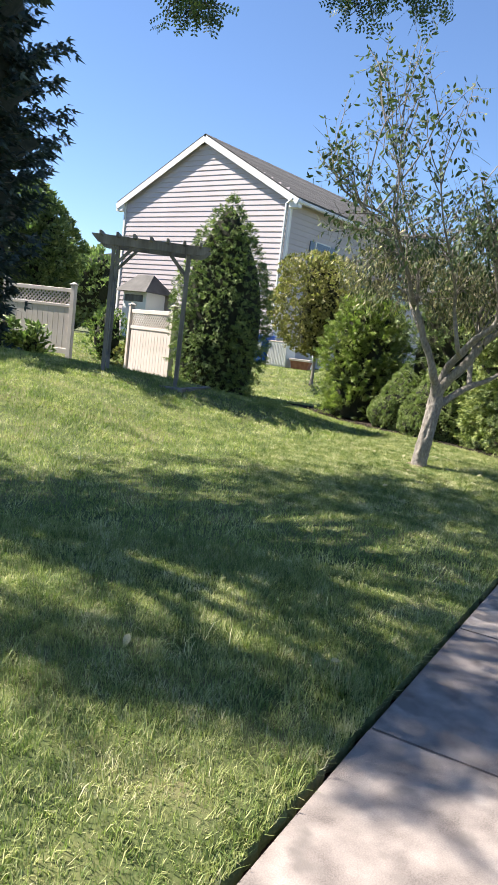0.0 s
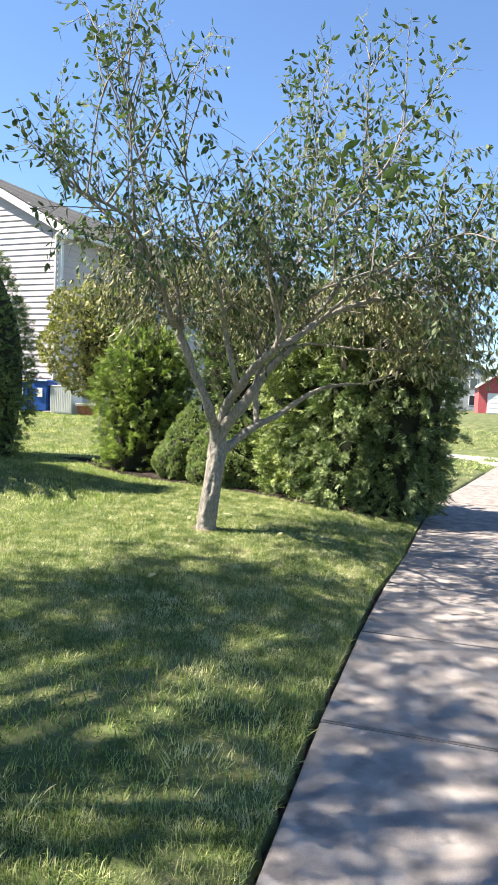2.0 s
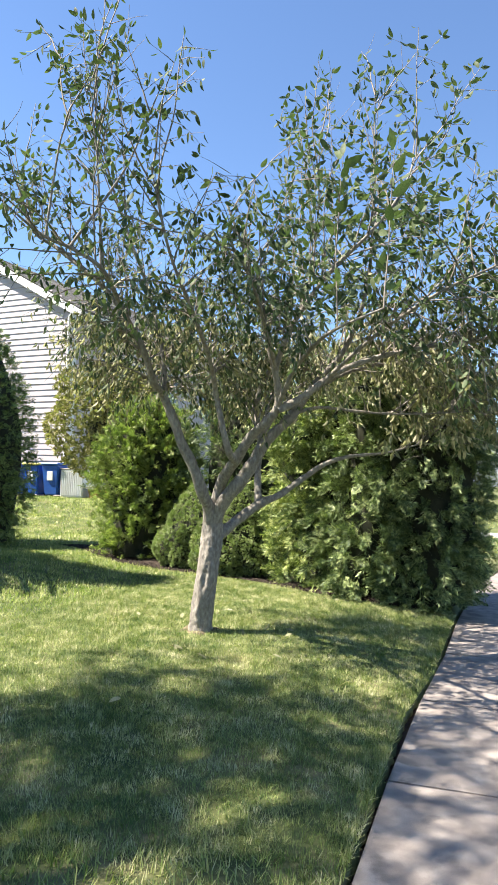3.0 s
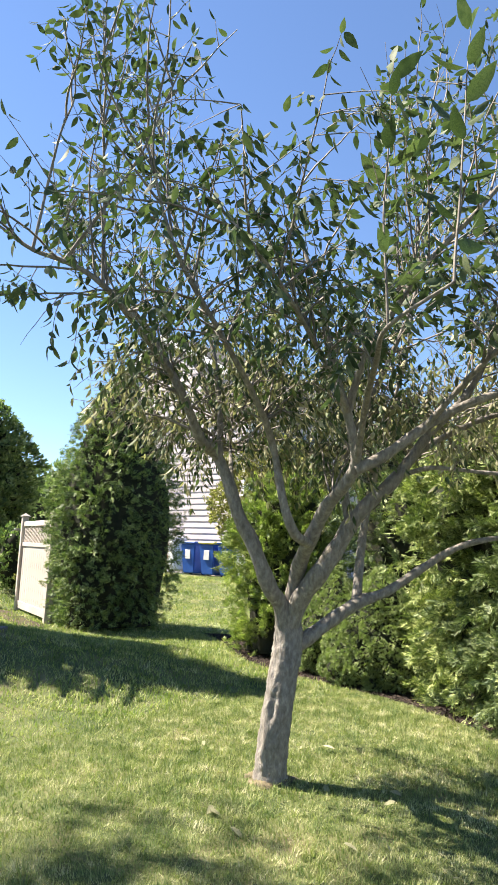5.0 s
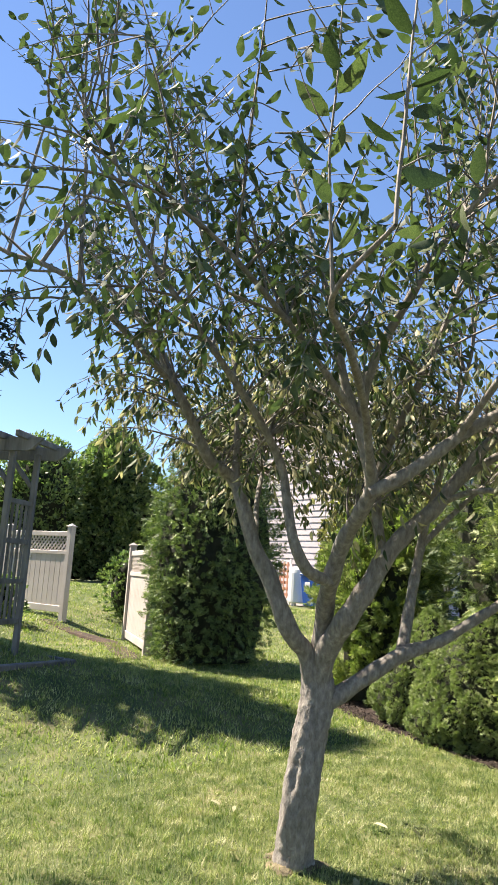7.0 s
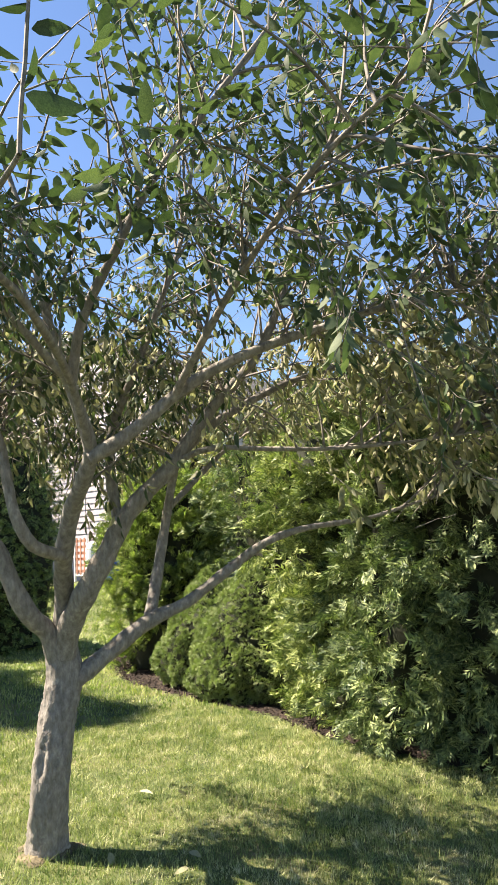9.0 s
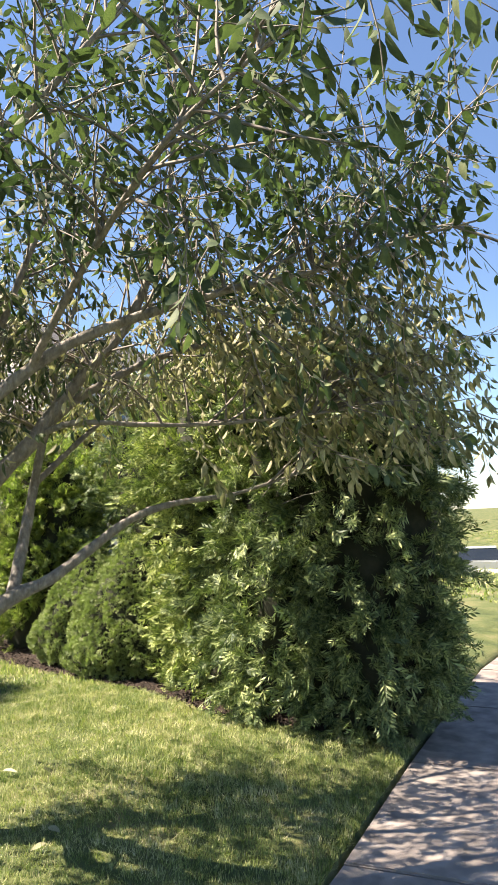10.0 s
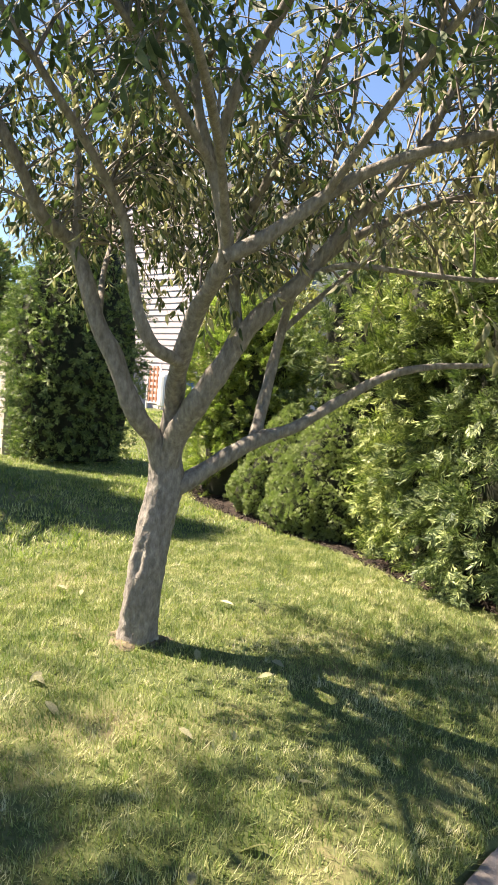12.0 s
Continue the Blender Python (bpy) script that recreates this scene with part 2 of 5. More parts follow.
def joined(chunks):
    """Joins (verts, faces) pairs."""
    vs, fs, n = [], [], 0
    for v, f in chunks:
        vs.append(v)
        fs.append(f + n)
        n += len(v)
    return np.vstack(vs), np.vstack(fs)


def frames_from(direction, spin):
    """Rotation matrices whose z axis is direction; x axis turned by spin."""
    z = direction / (np.linalg.norm(direction, axis=1)[:, None] + 1e-9)
    h = np.where(np.abs(z[:, 2:3]) > 0.95, np.array([[1.0, 0, 0]]), np.array([[0, 0, 1.0]]))
    x = np.cross(h, z)
    x /= np.linalg.norm(x, axis=1)[:, None] + 1e-9
    y = np.cross(z, x)
    c, s = np.cos(spin)[:, None], np.sin(spin)[:, None]
    return np.stack([x * c + y * s, y * c - x * s, z], axis=2)


def scattered(template, places, rot, size):
    """Copies of a template (verts, faces) joined into one pair of arrays."""
    tv, tf = template
    n = len(places)
    v = np.einsum("nij,kj->nki", rot, tv) * np.asarray(size)[:, None, None] + places[:, None, :]
    f = tf[None] + (np.arange(n) * len(tv))[:, None, None]
    return v.reshape(-1, 3), f.reshape(-1, tf.shape[1])


def spray_template(pairs=3, width=0.16, spread=0.5, cup=0.12):
    """A flat feathery spray of unit length along z, made of slim leaflets."""
    vs, fs = [], []

    def leaflet(a, b, w):
        a, b = np.array(a, float), np.array(b, float)
        d = b - a
        s = np.array([d[2], 0, -d[0]])
        s = s / (np.linalg.norm(s) + 1e-9) * w
        m = a + d * 0.45
        k = len(vs)
        vs.extend([a, m + s, b, m - s])
        fs.append([k, k + 1, k + 2, k + 3])
    leaflet((0, 0, 0), (0, cup * 0.6, 1.0), width * 0.6)
    for i in range(pairs):
        z = 0.12 + 0.62 * i / pairs
        l = spread * (1 - 0.5 * i / pairs)
        for s in (-1, 1):
            leaflet((0, cup * z * 0.5, z), (s * l, cup * (0.2 + z), z + l * 0.75), width * 0.75)
    return np.array(vs), np.array(fs)


def feather_template():
    """A small flat spray of unit length along z: a slim rib with uneven drooping pinnae."""
    r = np.random.default_rng(2)
    vs, fs = [], []
    for i in range(8):
        z = 0.0 if i == 0 else 0.02 + 0.105 * i + r.normal(0, 0.02)
        a = 0.0 if i == 0 else (-1) ** i * r.uniform(0.5, 0.8)
        l = 1.0 if i == 0 else r.uniform(0.42, 0.6) * (1.1 - 0.6 * z)
        p = np.array([0, -0.25 * z * z, z])
        tip = p + np.array([math.sin(a), r.normal(0, 0.12) - 0.2 * z, math.cos(a)]) * l - np.array([0, 0.25 * l * l, 0])
        n = np.array([math.cos(a), 0.3 * r.normal(), -math.sin(a)]) * (0.034 if i == 0 else r.uniform(0.038, 0.055))
        m = p + (tip - p) * 0.5
        k = len(vs)
        vs.extend([p, m + n, tip, m - n])
        fs.append([k, k + 1, k + 2, k + 3])
    return np.array(vs), np.array(fs)


def leaf_template():
    """An ovate leaf of unit length along z, folded along its midrib and arched."""
    zs = [0.0, 0.18, 0.45, 0.75, 1.0]
    ws = [0.02, 0.16, 0.215, 0.145, 0.0]
    vs, fs = [], []
    for z, w in zip(zs, ws):
        arch = -0.28 * (z ** 1.8)
        vs.extend([(-w, arch + w * 0.22, z), (0, arch, z), (w, arch + w * 0.22, z)])
    for i in range(len(zs) - 1):
        k = 3 * i
        fs.extend([[k, k + 1, k + 4, k + 3], [k + 1, k + 2, k + 5, k + 4]])
    return np.array(vs), np.array(fs)


def pinnate_template():
    """A compound leaf with small paired leaflets along z."""
    vs, fs = [], []
    for i in range(5):
        z = 0.14 + 0.18 * i
        for s in (-1, 1):
            k = len(vs)
            w, l = 0.06, 0.19
            vs.extend([(0, 0, z), (s * l * 0.5, 0.01, z + w + 0.03), (s * l, -0.02, z + 0.06), (s * l * 0.5, 0.01, z - w + 0.03)])
            fs.append([k, k + 1, k + 2, k + 3])
    k = len(vs)
    vs.extend([(0.008, 0, 0), (0.004, 0, 1), (-0.004, 0, 1), (-0.008, 0, 0)])
    fs.append([k, k + 1, k + 2, k + 3])
    return np.array(vs), np.array(fs)


def small_leaf():
    """A narrow folded leaf with few faces."""
    vs = [(0, 0, 0), (-0.17, 0.05, 0.28), (-0.155, 0.0, 0.6), (0, -0.22, 1.0), (0.155, 0.0, 0.6), (0.17, 0.05, 0.28)]
    return np.array(vs), np.array([(0, 3, 2, 1), (0, 5, 4, 3)])


def plain_leaf():
    return np.array([(0, 0, 0), (0.25, 0.06, 0.45), (0, -0.05, 1.0), (-0.25, 0.06, 0.45)]), np.array([(0, 1, 2, 3)])


SMALL = small_leaf()
LEAFLET, PINNATE, PLAIN = leaf_template(), pinnate_template(), plain_leaf()
FEATHER = feather_template()
TUFT = spray_template(2, 0.1, 0.55, 0.3)
NEEDLE = spray_template(1, 0.17, 0.34, -0.25)

# ---- ground ----
# left edge of the pavement, from behind the walker to where it meets the cross path
EDGE = np.array([(-8.4, -13.2), (0.7, 2.81), (2.14, 5.28), (3.45, 7.42), (4.13, 8.34), (5.12, 9.9), (6.8, 12.4), (9.2, 15.2), (12.4, 19.0)])
PAVE = 1.52


def edge_distance(x, y):
    """Signed distance from the pavement's left edge; positive over the lawn."""
    best = np.full(np.shape(x), 1e9)
    sign = np.ones(np.shape(x))
    for (ax, ay), (bx, by) in zip(EDGE[:-1], EDGE[1:]):
        wx, wy = bx - ax, by - ay
        k = np.clip(((x - ax) * wx + (y - ay) * wy) / (wx * wx + wy * wy), 0, 1)
        d = np.hypot(x - ax - k * wx, y - ay - k * wy)
        side = wx * (y - ay) - wy * (x - ax)
        sign = np.where(d < best, np.sign(side), sign)
        best = np.minimum(best, d)
    return best * sign


def ramp01(a, b, x):
    t = np.clip((x - a) / (b - a), 0, 1)
    return t * t * (3 - 2 * t)


def ground_z(x, y):
    x, y = np.asarray(x, float), np.asarray(y, float)
    d = edge_distance(x, y)
    lawn = 0.19 * (1 - np.exp(-np.maximum(d, 0) / 0.9))
    knoll = 0.305 * np.log1p(np.exp(np.clip((d - 4.3) * 2.5, -30, 30))) / 2.5 * (1 - ramp01(0.6, 2.6, x)) * (1 - ramp01(11.4, 15.2, y)) * ramp01(4, 9, y)
    knoll = 0.73 * np.tanh(knoll / 0.73)
    rise = 0.6 * ramp01(19, 26, y) * (1 - ramp01(4, 9, x)) + 0.75 * ramp01(24, 60, y) * ramp01(4, 9, x)
    bumps = 0.012 * np.sin(x * 2.1 + y * 0.7) * np.sin(y * 1.7 - x * 0.4) * ramp01(0.2, 1.0, d)
    bank = 0.3 * (1 - ramp01(-5.5, -3.2, x)) * ramp01(14, 18, y) * (1 - ramp01(30, 40, y))
    dip = -1.9 * np.exp(-(((x - 18.5) / 6.5) ** 2 + ((y - 36) / 11) ** 2))
    z = lawn + knoll + rise + bumps + bank + dip
    return z


def axis_steps(lo, a, b, hi, fine):
    mid = np.arange(a, b, fine)
    left = a - np.geomspace(fine * 2, a - lo, 22)[::-1]
    right = b + np.geomspace(fine, hi - b, 24)
    return np.concatenate([left, mid, right])


def build_ground():
    xs, ys = axis_steps(-900, -9, 9, 900, 0.13), axis_steps(-900, -3, 21, 1500, 0.13)
    X, Y = np.meshgrid(xs, ys)
    Z = ground_z(X, Y)
    D = edge_distance(X, Y)
    Z = np.where((D < 0.3) & (D > -PAVE - 0.1) & (Y < 19), Z - 0.12, Z)
    nx, ny = len(xs), len(ys)
    i, j = np.meshgrid(np.arange(ny - 1), np.arange(nx - 1), indexing="ij")
    f = np.stack([i * nx + j, i * nx + j + 1, (i + 1) * nx + j + 1, (i + 1) * nx + j], -1).reshape(-1, 4)
    ob = part("ground", mesh_of("ground", np.stack([X, Y, Z], -1).reshape(-1, 3), f, LAWN, True))
    return tagged(ob, "rolling suburban ground of soil and turf", "ground", kind="structure")


build_ground()


# ---- pavement ----
def along_edge(s):
    """Point and direction at length s along the pavement's left edge, counted from the second edge point."""
    seg = np.hypot(*np.diff(EDGE, axis=0).T)
    cum = np.r_[0, np.cumsum(seg)] - seg[0]
    i = int(np.clip(np.searchsorted(cum, s) - 1, 0, len(seg) - 1))
    d = (EDGE[i + 1] - EDGE[i]) / seg[i]
    return EDGE[i] + d * (s - cum[i]), d


def build_pavement():
    root = thing("pavement", pose(0, 0, 0), "pale grey concrete slab pavement beside the lawn", "pavement", kind="structure")
    step, shared = 1.44, None
    for k in range(-11, 14):
        s0, s1 = k * step, (k + 1) * step
        (a, da), (b, db) = along_edge(s0 + 0.006), along_edge(s1 - 0.006)
        straight = abs(da @ db) > 0.99999
        if straight and shared is None or not straight:
            o = a
            dirx = da
            nrm = np.array([dirx[1], -dirx[0]])
            na, nb = np.array([da[1], -da[0]]), np.array([db[1], -db[0]])
            pts = [a, a + na * PAVE, b + nb * PAVE, b]
            loc = [((p - o) @ dirx, (p - o) @ np.array([-dirx[1], dirx[0]])) for p in pts]
            bm = bmesh.new()
            lo = [bm.verts.new((x, y, -0.1)) for x, y in loc]
            hi = [bm.verts.new((x, y, 0.0)) for x, y in loc]
            bm.faces.new(hi)
            bm.faces.new(lo[::-1])
            for i in range(4):
                bm.faces.new((lo[i], lo[(i + 1) % 4], hi[(i + 1) % 4], hi[i]))
            bmesh.ops.recalc_face_normals(bm, faces=bm.faces)
            top = [e for e in bm.edges if all(v.co.z > -0.01 for v in e.verts)]
            bmesh.ops.bevel(bm, geom=top, offset=0.008, segments=2, affect="EDGES")
            me = bpy.data.meshes.new("slab")
            bm.to_mesh(me)
            bm.free()
            me.materials.append(CONCRETE)
            if straight:
                shared = me
        else:
            me = shared
        ob = part("slab", me, parent=root)
        ob.location = (a[0], a[1], random.uniform(-0.004, 0.004))
        ob.rotation_euler.z = math.atan2(da[1], da[0])


# far cross path and the road beyond the hedge
def build_strip(name, pts, width, lift, mat, label, category):
    p = np.array(pts, float)
    t = np.gradient(p, axis=0)
    t /= np.linalg.norm(t, axis=1)[:, None]
    n = np.c_[-t[:, 1], t[:, 0]]
    rows = []
    for q, low in ((-0.5, 0.2), (-0.5, 0), (-0.25, 0), (0, 0), (0.25, 0), (0.5, 0), (0.5, 0.2)):
        xy = p + n * q * width
        rows.append(np.c_[xy, ground_z(xy[:, 0], xy[:, 1]) + lift - low])
    v = np.stack(rows, 1).reshape(-1, 3)
    i, j = np.meshgrid(np.arange(len(p) - 1), np.arange(6), indexing="ij")
    f = np.stack([i * 7 + j, (i + 1) * 7 + j, (i + 1) * 7 + j + 1, i * 7 + j + 1], -1).reshape(-1, 4)
    ob = part(name, mesh_of(name, v, f, mat, True))
    return tagged(ob, label, category, kind="structure")


def edge_profile(name, profile, mat, label, category, s0=-15.0, s1=17.5, wobble=0.008):
    """A strip that follows the pavement's edge; profile: rows of (distance over the lawn, height over the lawn or None for absolute)."""
    g = np.random.default_rng(3)
    ss = np.arange(s0, s1, 0.06)
    rows = []
    for s in ss:
        (p, d) = along_edge(s)
        n = np.array([-d[1], d[0]])
        row = []
        for dist, z, absolute in profile:
            q = p + n * (dist + g.normal(0, wobble))
            row.append((q[0], q[1], z + (0 if absolute else float(0.19 * (1 - math.exp(-max(dist, 0) / 0.9)))) + g.normal(0, wobble * 0.5)))
        rows.append(row)
    v = np.array(rows).reshape(-1, 3)
    k = len(profile)
    i, j = np.meshgrid(np.arange(len(ss) - 1), np.arange(k - 1), indexing="ij")
    f = np.stack([i * k + j, (i + 1) * k + j, (i + 1) * k + j + 1, i * k + j + 1], -1).reshape(-1, 4)
    return tagged(part(name, mesh_of(name, v, f, mat)), label, category, kind="structure")


BED_FRONT = [(1.1, 16.6), (1.45, 15.8), (1.72, 14.85), (1.99, 13.95), (2.3, 13.47), (2.66, 12.97), (3.08, 12.5), (3.48, 12.11), (3.78, 11.61), (4.01, 11.19), (4.34, 10.89), (4.64, 10.67), (4.98, 10.52), (5.4, 10.52)]


def mulch_bed():
    front = np.array(BED_FRONT)
    line = smooth_line(np.c_[front, np.zeros(len(front)), np.zeros(len(front))], 0.08)[:, :2]
    t = np.gradient(line, axis=0)
    t /= np.linalg.norm(t, axis=1)[:, None]
    n = np.c_[-t[:, 1], t[:, 0]]
    g = np.random.default_rng(4)
    rows = []
    for q, lift in ((0.0, -0.02), (0.07, 0.012), (0.3, 0.015), (0.8, 0.03), (1.5, 0.03)):
        xy = line + n * (q + g.normal(0, 0.015, len(line)))[:, None] if q < 0.3 else line + n * q
        rows.append(np.c_[xy, ground_z(xy[:, 0], xy[:, 1]) + lift + g.normal(0, 0.006, len(line))])
    v = np.stack(rows, 1).reshape(-1, 3)
    i, j = np.meshgrid(np.arange(len(line) - 1), np.arange(4), indexing="ij")
    f = np.stack([i * 5 + j, (i + 1) * 5 + j, (i + 1) * 5 + j + 1, i * 5 + j + 1], -1).reshape(-1, 4)
    tagged(part("mulch_bed", mesh_of("mulch_bed", v, f, MULCH)), "brown mulch bed under the hedge", "garden bed", kind="structure")
    k = g.integers(0, len(line), 3500)
    xy = line[k] + n[k] * (np.abs(g.normal(0, 0.2, 3500)) - 0.02)[:, None] + g.normal(0, 0.03, (3500, 2))
    z = ground_z(xy[:, 0], xy[:, 1]) + 0.02
    chip = (np.array([(-0.3, -0.12, 0), (0.3, -0.1, 0.05), (0.32, 0.1, 0.08), (-0.28, 0.13, 0.02), (0, 0, 0.14)]), np.array([(0, 1, 4, 4), (1, 2, 4, 4), (2, 3, 4, 4), (3, 0, 4, 4)])[:, :3])
    v, f = scattered(chip, np.c_[xy, z], frames_from(g.normal(0, 0.35, (3500, 3)) + np.array([0, 0, 1]), g.uniform(0, 6.28, 3500)), g.uniform(0.03, 0.075, 3500))
    tagged(part("mulch_chips", mesh_of("mulch_chips", v, f, MULCH)), "brown bark chips along the bed edge", "mulch", kind="stuff")


# ---- foliage ----
class Lumps:
    """A smooth random field on a bush's surface, from sums of sines."""

    def __init__(self, seed, n=14, high=7):
        r = np.random.default_rng(seed)
        self.k = r.integers(1, high, n)
        self.m = r.normal(0, high * 0.5, n)
        self.p = r.uniform(0, 6.28, n)
        self.a = 1 / (1 + 0.25 * np.hypot(self.k, self.m))
        self.a /= self.a.sum() ** 0.8

    def __call__(self, th, u):
        return sum(a * np.sin(k * th + m * u * 2 + p) for a, k, m, p in zip(self.a, self.k, self.m, self.p))


PROFILES = {
    "column": lambda u: np.clip(0.80 + 0.55 * u - 0.35 * u ** 2, 0, 1) * np.sqrt(np.clip(1 - np.clip((u - 0.45) / 0.55, 0, 1) ** 2.4, 0, 1)),
    "egg": lambda u: np.clip(0.82 + 1.2 * u, 0, 1) * (1 - np.clip((u - 0.16) / 0.84, 0, 1) ** 1.45) ** 0.85,
    "bud": lambda u: np.clip(0.78 + 0.75 * u, 0, 1) * (1 - np.clip((u - 0.3) / 0.7, 0, 1) ** 1.95) ** 0.8,
    "mound": lambda u: np.clip(0.85 + 0.6 * u, 0, 1) * np.sqrt(np.clip(1 - np.clip((u - 0.2) / 0.8, 0, 1) ** 2, 0, 1)),
    "round": lambda u: np.sqrt(np.clip(1 - (2 * u - 1) ** 2, 0, 1)),
    "cone": lambda u: np.clip(0.7 + 2 * u, 0, 1) * np.clip(1.0 - u, 0, 1) ** 0.8,
}


def bush(name, place, r, h, profile, n, template, size, mat, label, category, lump=0.2, seed=1, up=0.45, jitter=0.5, sink=0.4,
         group="", squash=1.0, turn=0.0, base=None, droop=0.0, foliage="foliage", trunk=0.0, clump=8, size_var=0.3, ball=0.0, inner=0.78, high=9, plume=0.0):
    """A shrub or tree crown: a near-black shell for the shade inside and a crown of many sprays, gathered in tufts."""
    g = np.random.default_rng(seed)
    field, prof = Lumps(seed, 22 if high < 12 else 60, high=high), PROFILES[profile]
    z0 = float(ground_z(place[0], place[1])) if base is None else base
    root = thing(name, pose(place[0], place[1], z0, 0, 0, turn), label, category, group)
    # near-black shell that paints the shaded depth behind the sprays
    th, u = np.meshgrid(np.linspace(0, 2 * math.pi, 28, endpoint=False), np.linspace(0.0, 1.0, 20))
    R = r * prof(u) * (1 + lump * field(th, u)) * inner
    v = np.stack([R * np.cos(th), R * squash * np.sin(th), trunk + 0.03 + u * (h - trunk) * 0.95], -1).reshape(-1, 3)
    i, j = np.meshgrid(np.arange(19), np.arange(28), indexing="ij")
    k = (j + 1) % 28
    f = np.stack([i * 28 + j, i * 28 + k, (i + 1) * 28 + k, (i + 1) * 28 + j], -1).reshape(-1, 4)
    part("shade_hull", mesh_of("shade_hull", v, f, INNER_SHADE, True), parent=root, label="near-black inner shell standing in for the shade between sprays")
    # tufts of sprays
    m = n // clump
    u = g.uniform(0, 1, m * 4)
    keep = g.uniform(0, 1, m * 4) < np.clip(prof(u), 0.12, 1)
    u = u[keep][:m]
    m = len(u)
    th = g.uniform(0, 2 * math.pi, m)
    facing = math.atan2(3.0 - place[1], 1.5 - place[0])
    th = np.where((np.cos(th - facing) < 0) & (g.uniform(0, 1, m) < 0.75), th + math.pi, th)
    R = r * prof(u) * (1 + lump * field(th, u)) * (1 - sink * g.uniform(0, 1, m) ** 2.2)
    e = 0.02
    slope = (prof(np.clip(u - e, 0, 1)) - prof(np.clip(u + e, 0, 1))) * r / (2 * e * (h - trunk))
    out = np.stack([np.cos(th), np.sin(th), np.clip(slope, -0.3, 3)], -1)
    out /= np.linalg.norm(out, axis=1)[:, None]
    pos = np.stack([R * np.cos(th), R * squash * np.sin(th), trunk + 0.04 + u * (h - trunk)], -1)
    root_pos = pos - out * plume * 0.5
    tuft = out + np.array([0, 0, up - droop]) + g.normal(0, jitter * 0.6, (m, 3))
    tuft /= np.linalg.norm(tuft, axis=1)[:, None]
    fan = np.repeat(tuft, clump, 0) + g.normal(0, 1.0 if ball else jitter * 0.75, (m * clump, 3))
    fan /= np.linalg.norm(fan, axis=1)[:, None]
    reach = np.repeat(g.uniform(0.3, 1.0, m), clump)[:, None]
    pos = np.repeat(pos, clump, 0) + (fan * ball if ball else fan * size * reach * 0.9 + g.normal(0, size * 0.25, (m * clump, 3)))
    dirs = fan
    if plume:
        # sprays strung along short plumes that arch out of the bush
        q = g.uniform(0, 1, (m * clump, 1)) ** 0.8
        axis = np.repeat(tuft, clump, 0)
        reach = np.repeat(plume * g.uniform(0.5, 1.25, m), clump)[:, None]
        pos = np.repeat(root_pos, clump, 0) + axis * q * reach + np.array([0, 0, -0.45]) * q ** 2 * reach * (droop + 0.35) + g.normal(0, 0.012 + 0.05 * plume, (m * clump, 3))
        dirs = axis + g.normal(0, 0.5, (m * clump, 3)) + np.array([0, 0, -0.5]) * q * (droop + 0.3)
        dirs /= np.linalg.norm(dirs, axis=1)[:, None]
    pos[:, 2] = np.maximum(pos[:, 2], 0.03)
    rot = frames_from(dirs, g.uniform(0, 6.28, len(dirs)))
    sizes = size * np.exp(g.normal(0, size_var, len(dirs)))
    v, f = scattered(template, pos - rot[:, :, 2] * (sizes * 0.4)[:, None], rot, sizes)
    v[:, 2] = np.maximum(v[:, 2], 0.015)
    tagged(part(foliage, mesh_of(foliage, v, f, mat), parent=root), kind="stuff")
    if trunk:
        line = smooth_line([(0, 0, -0.05, r * 0.04), (0.03, 0.02, trunk * 0.5, r * 0.032), (0, 0, trunk + h * 0.4, r * 0.015)], 0.2)
        tv, tf = tube_arrays(line, 8, 0.06)
        part("trunk", mesh_of("trunk", tv, tf, BARK, True), parent=root)
    return root


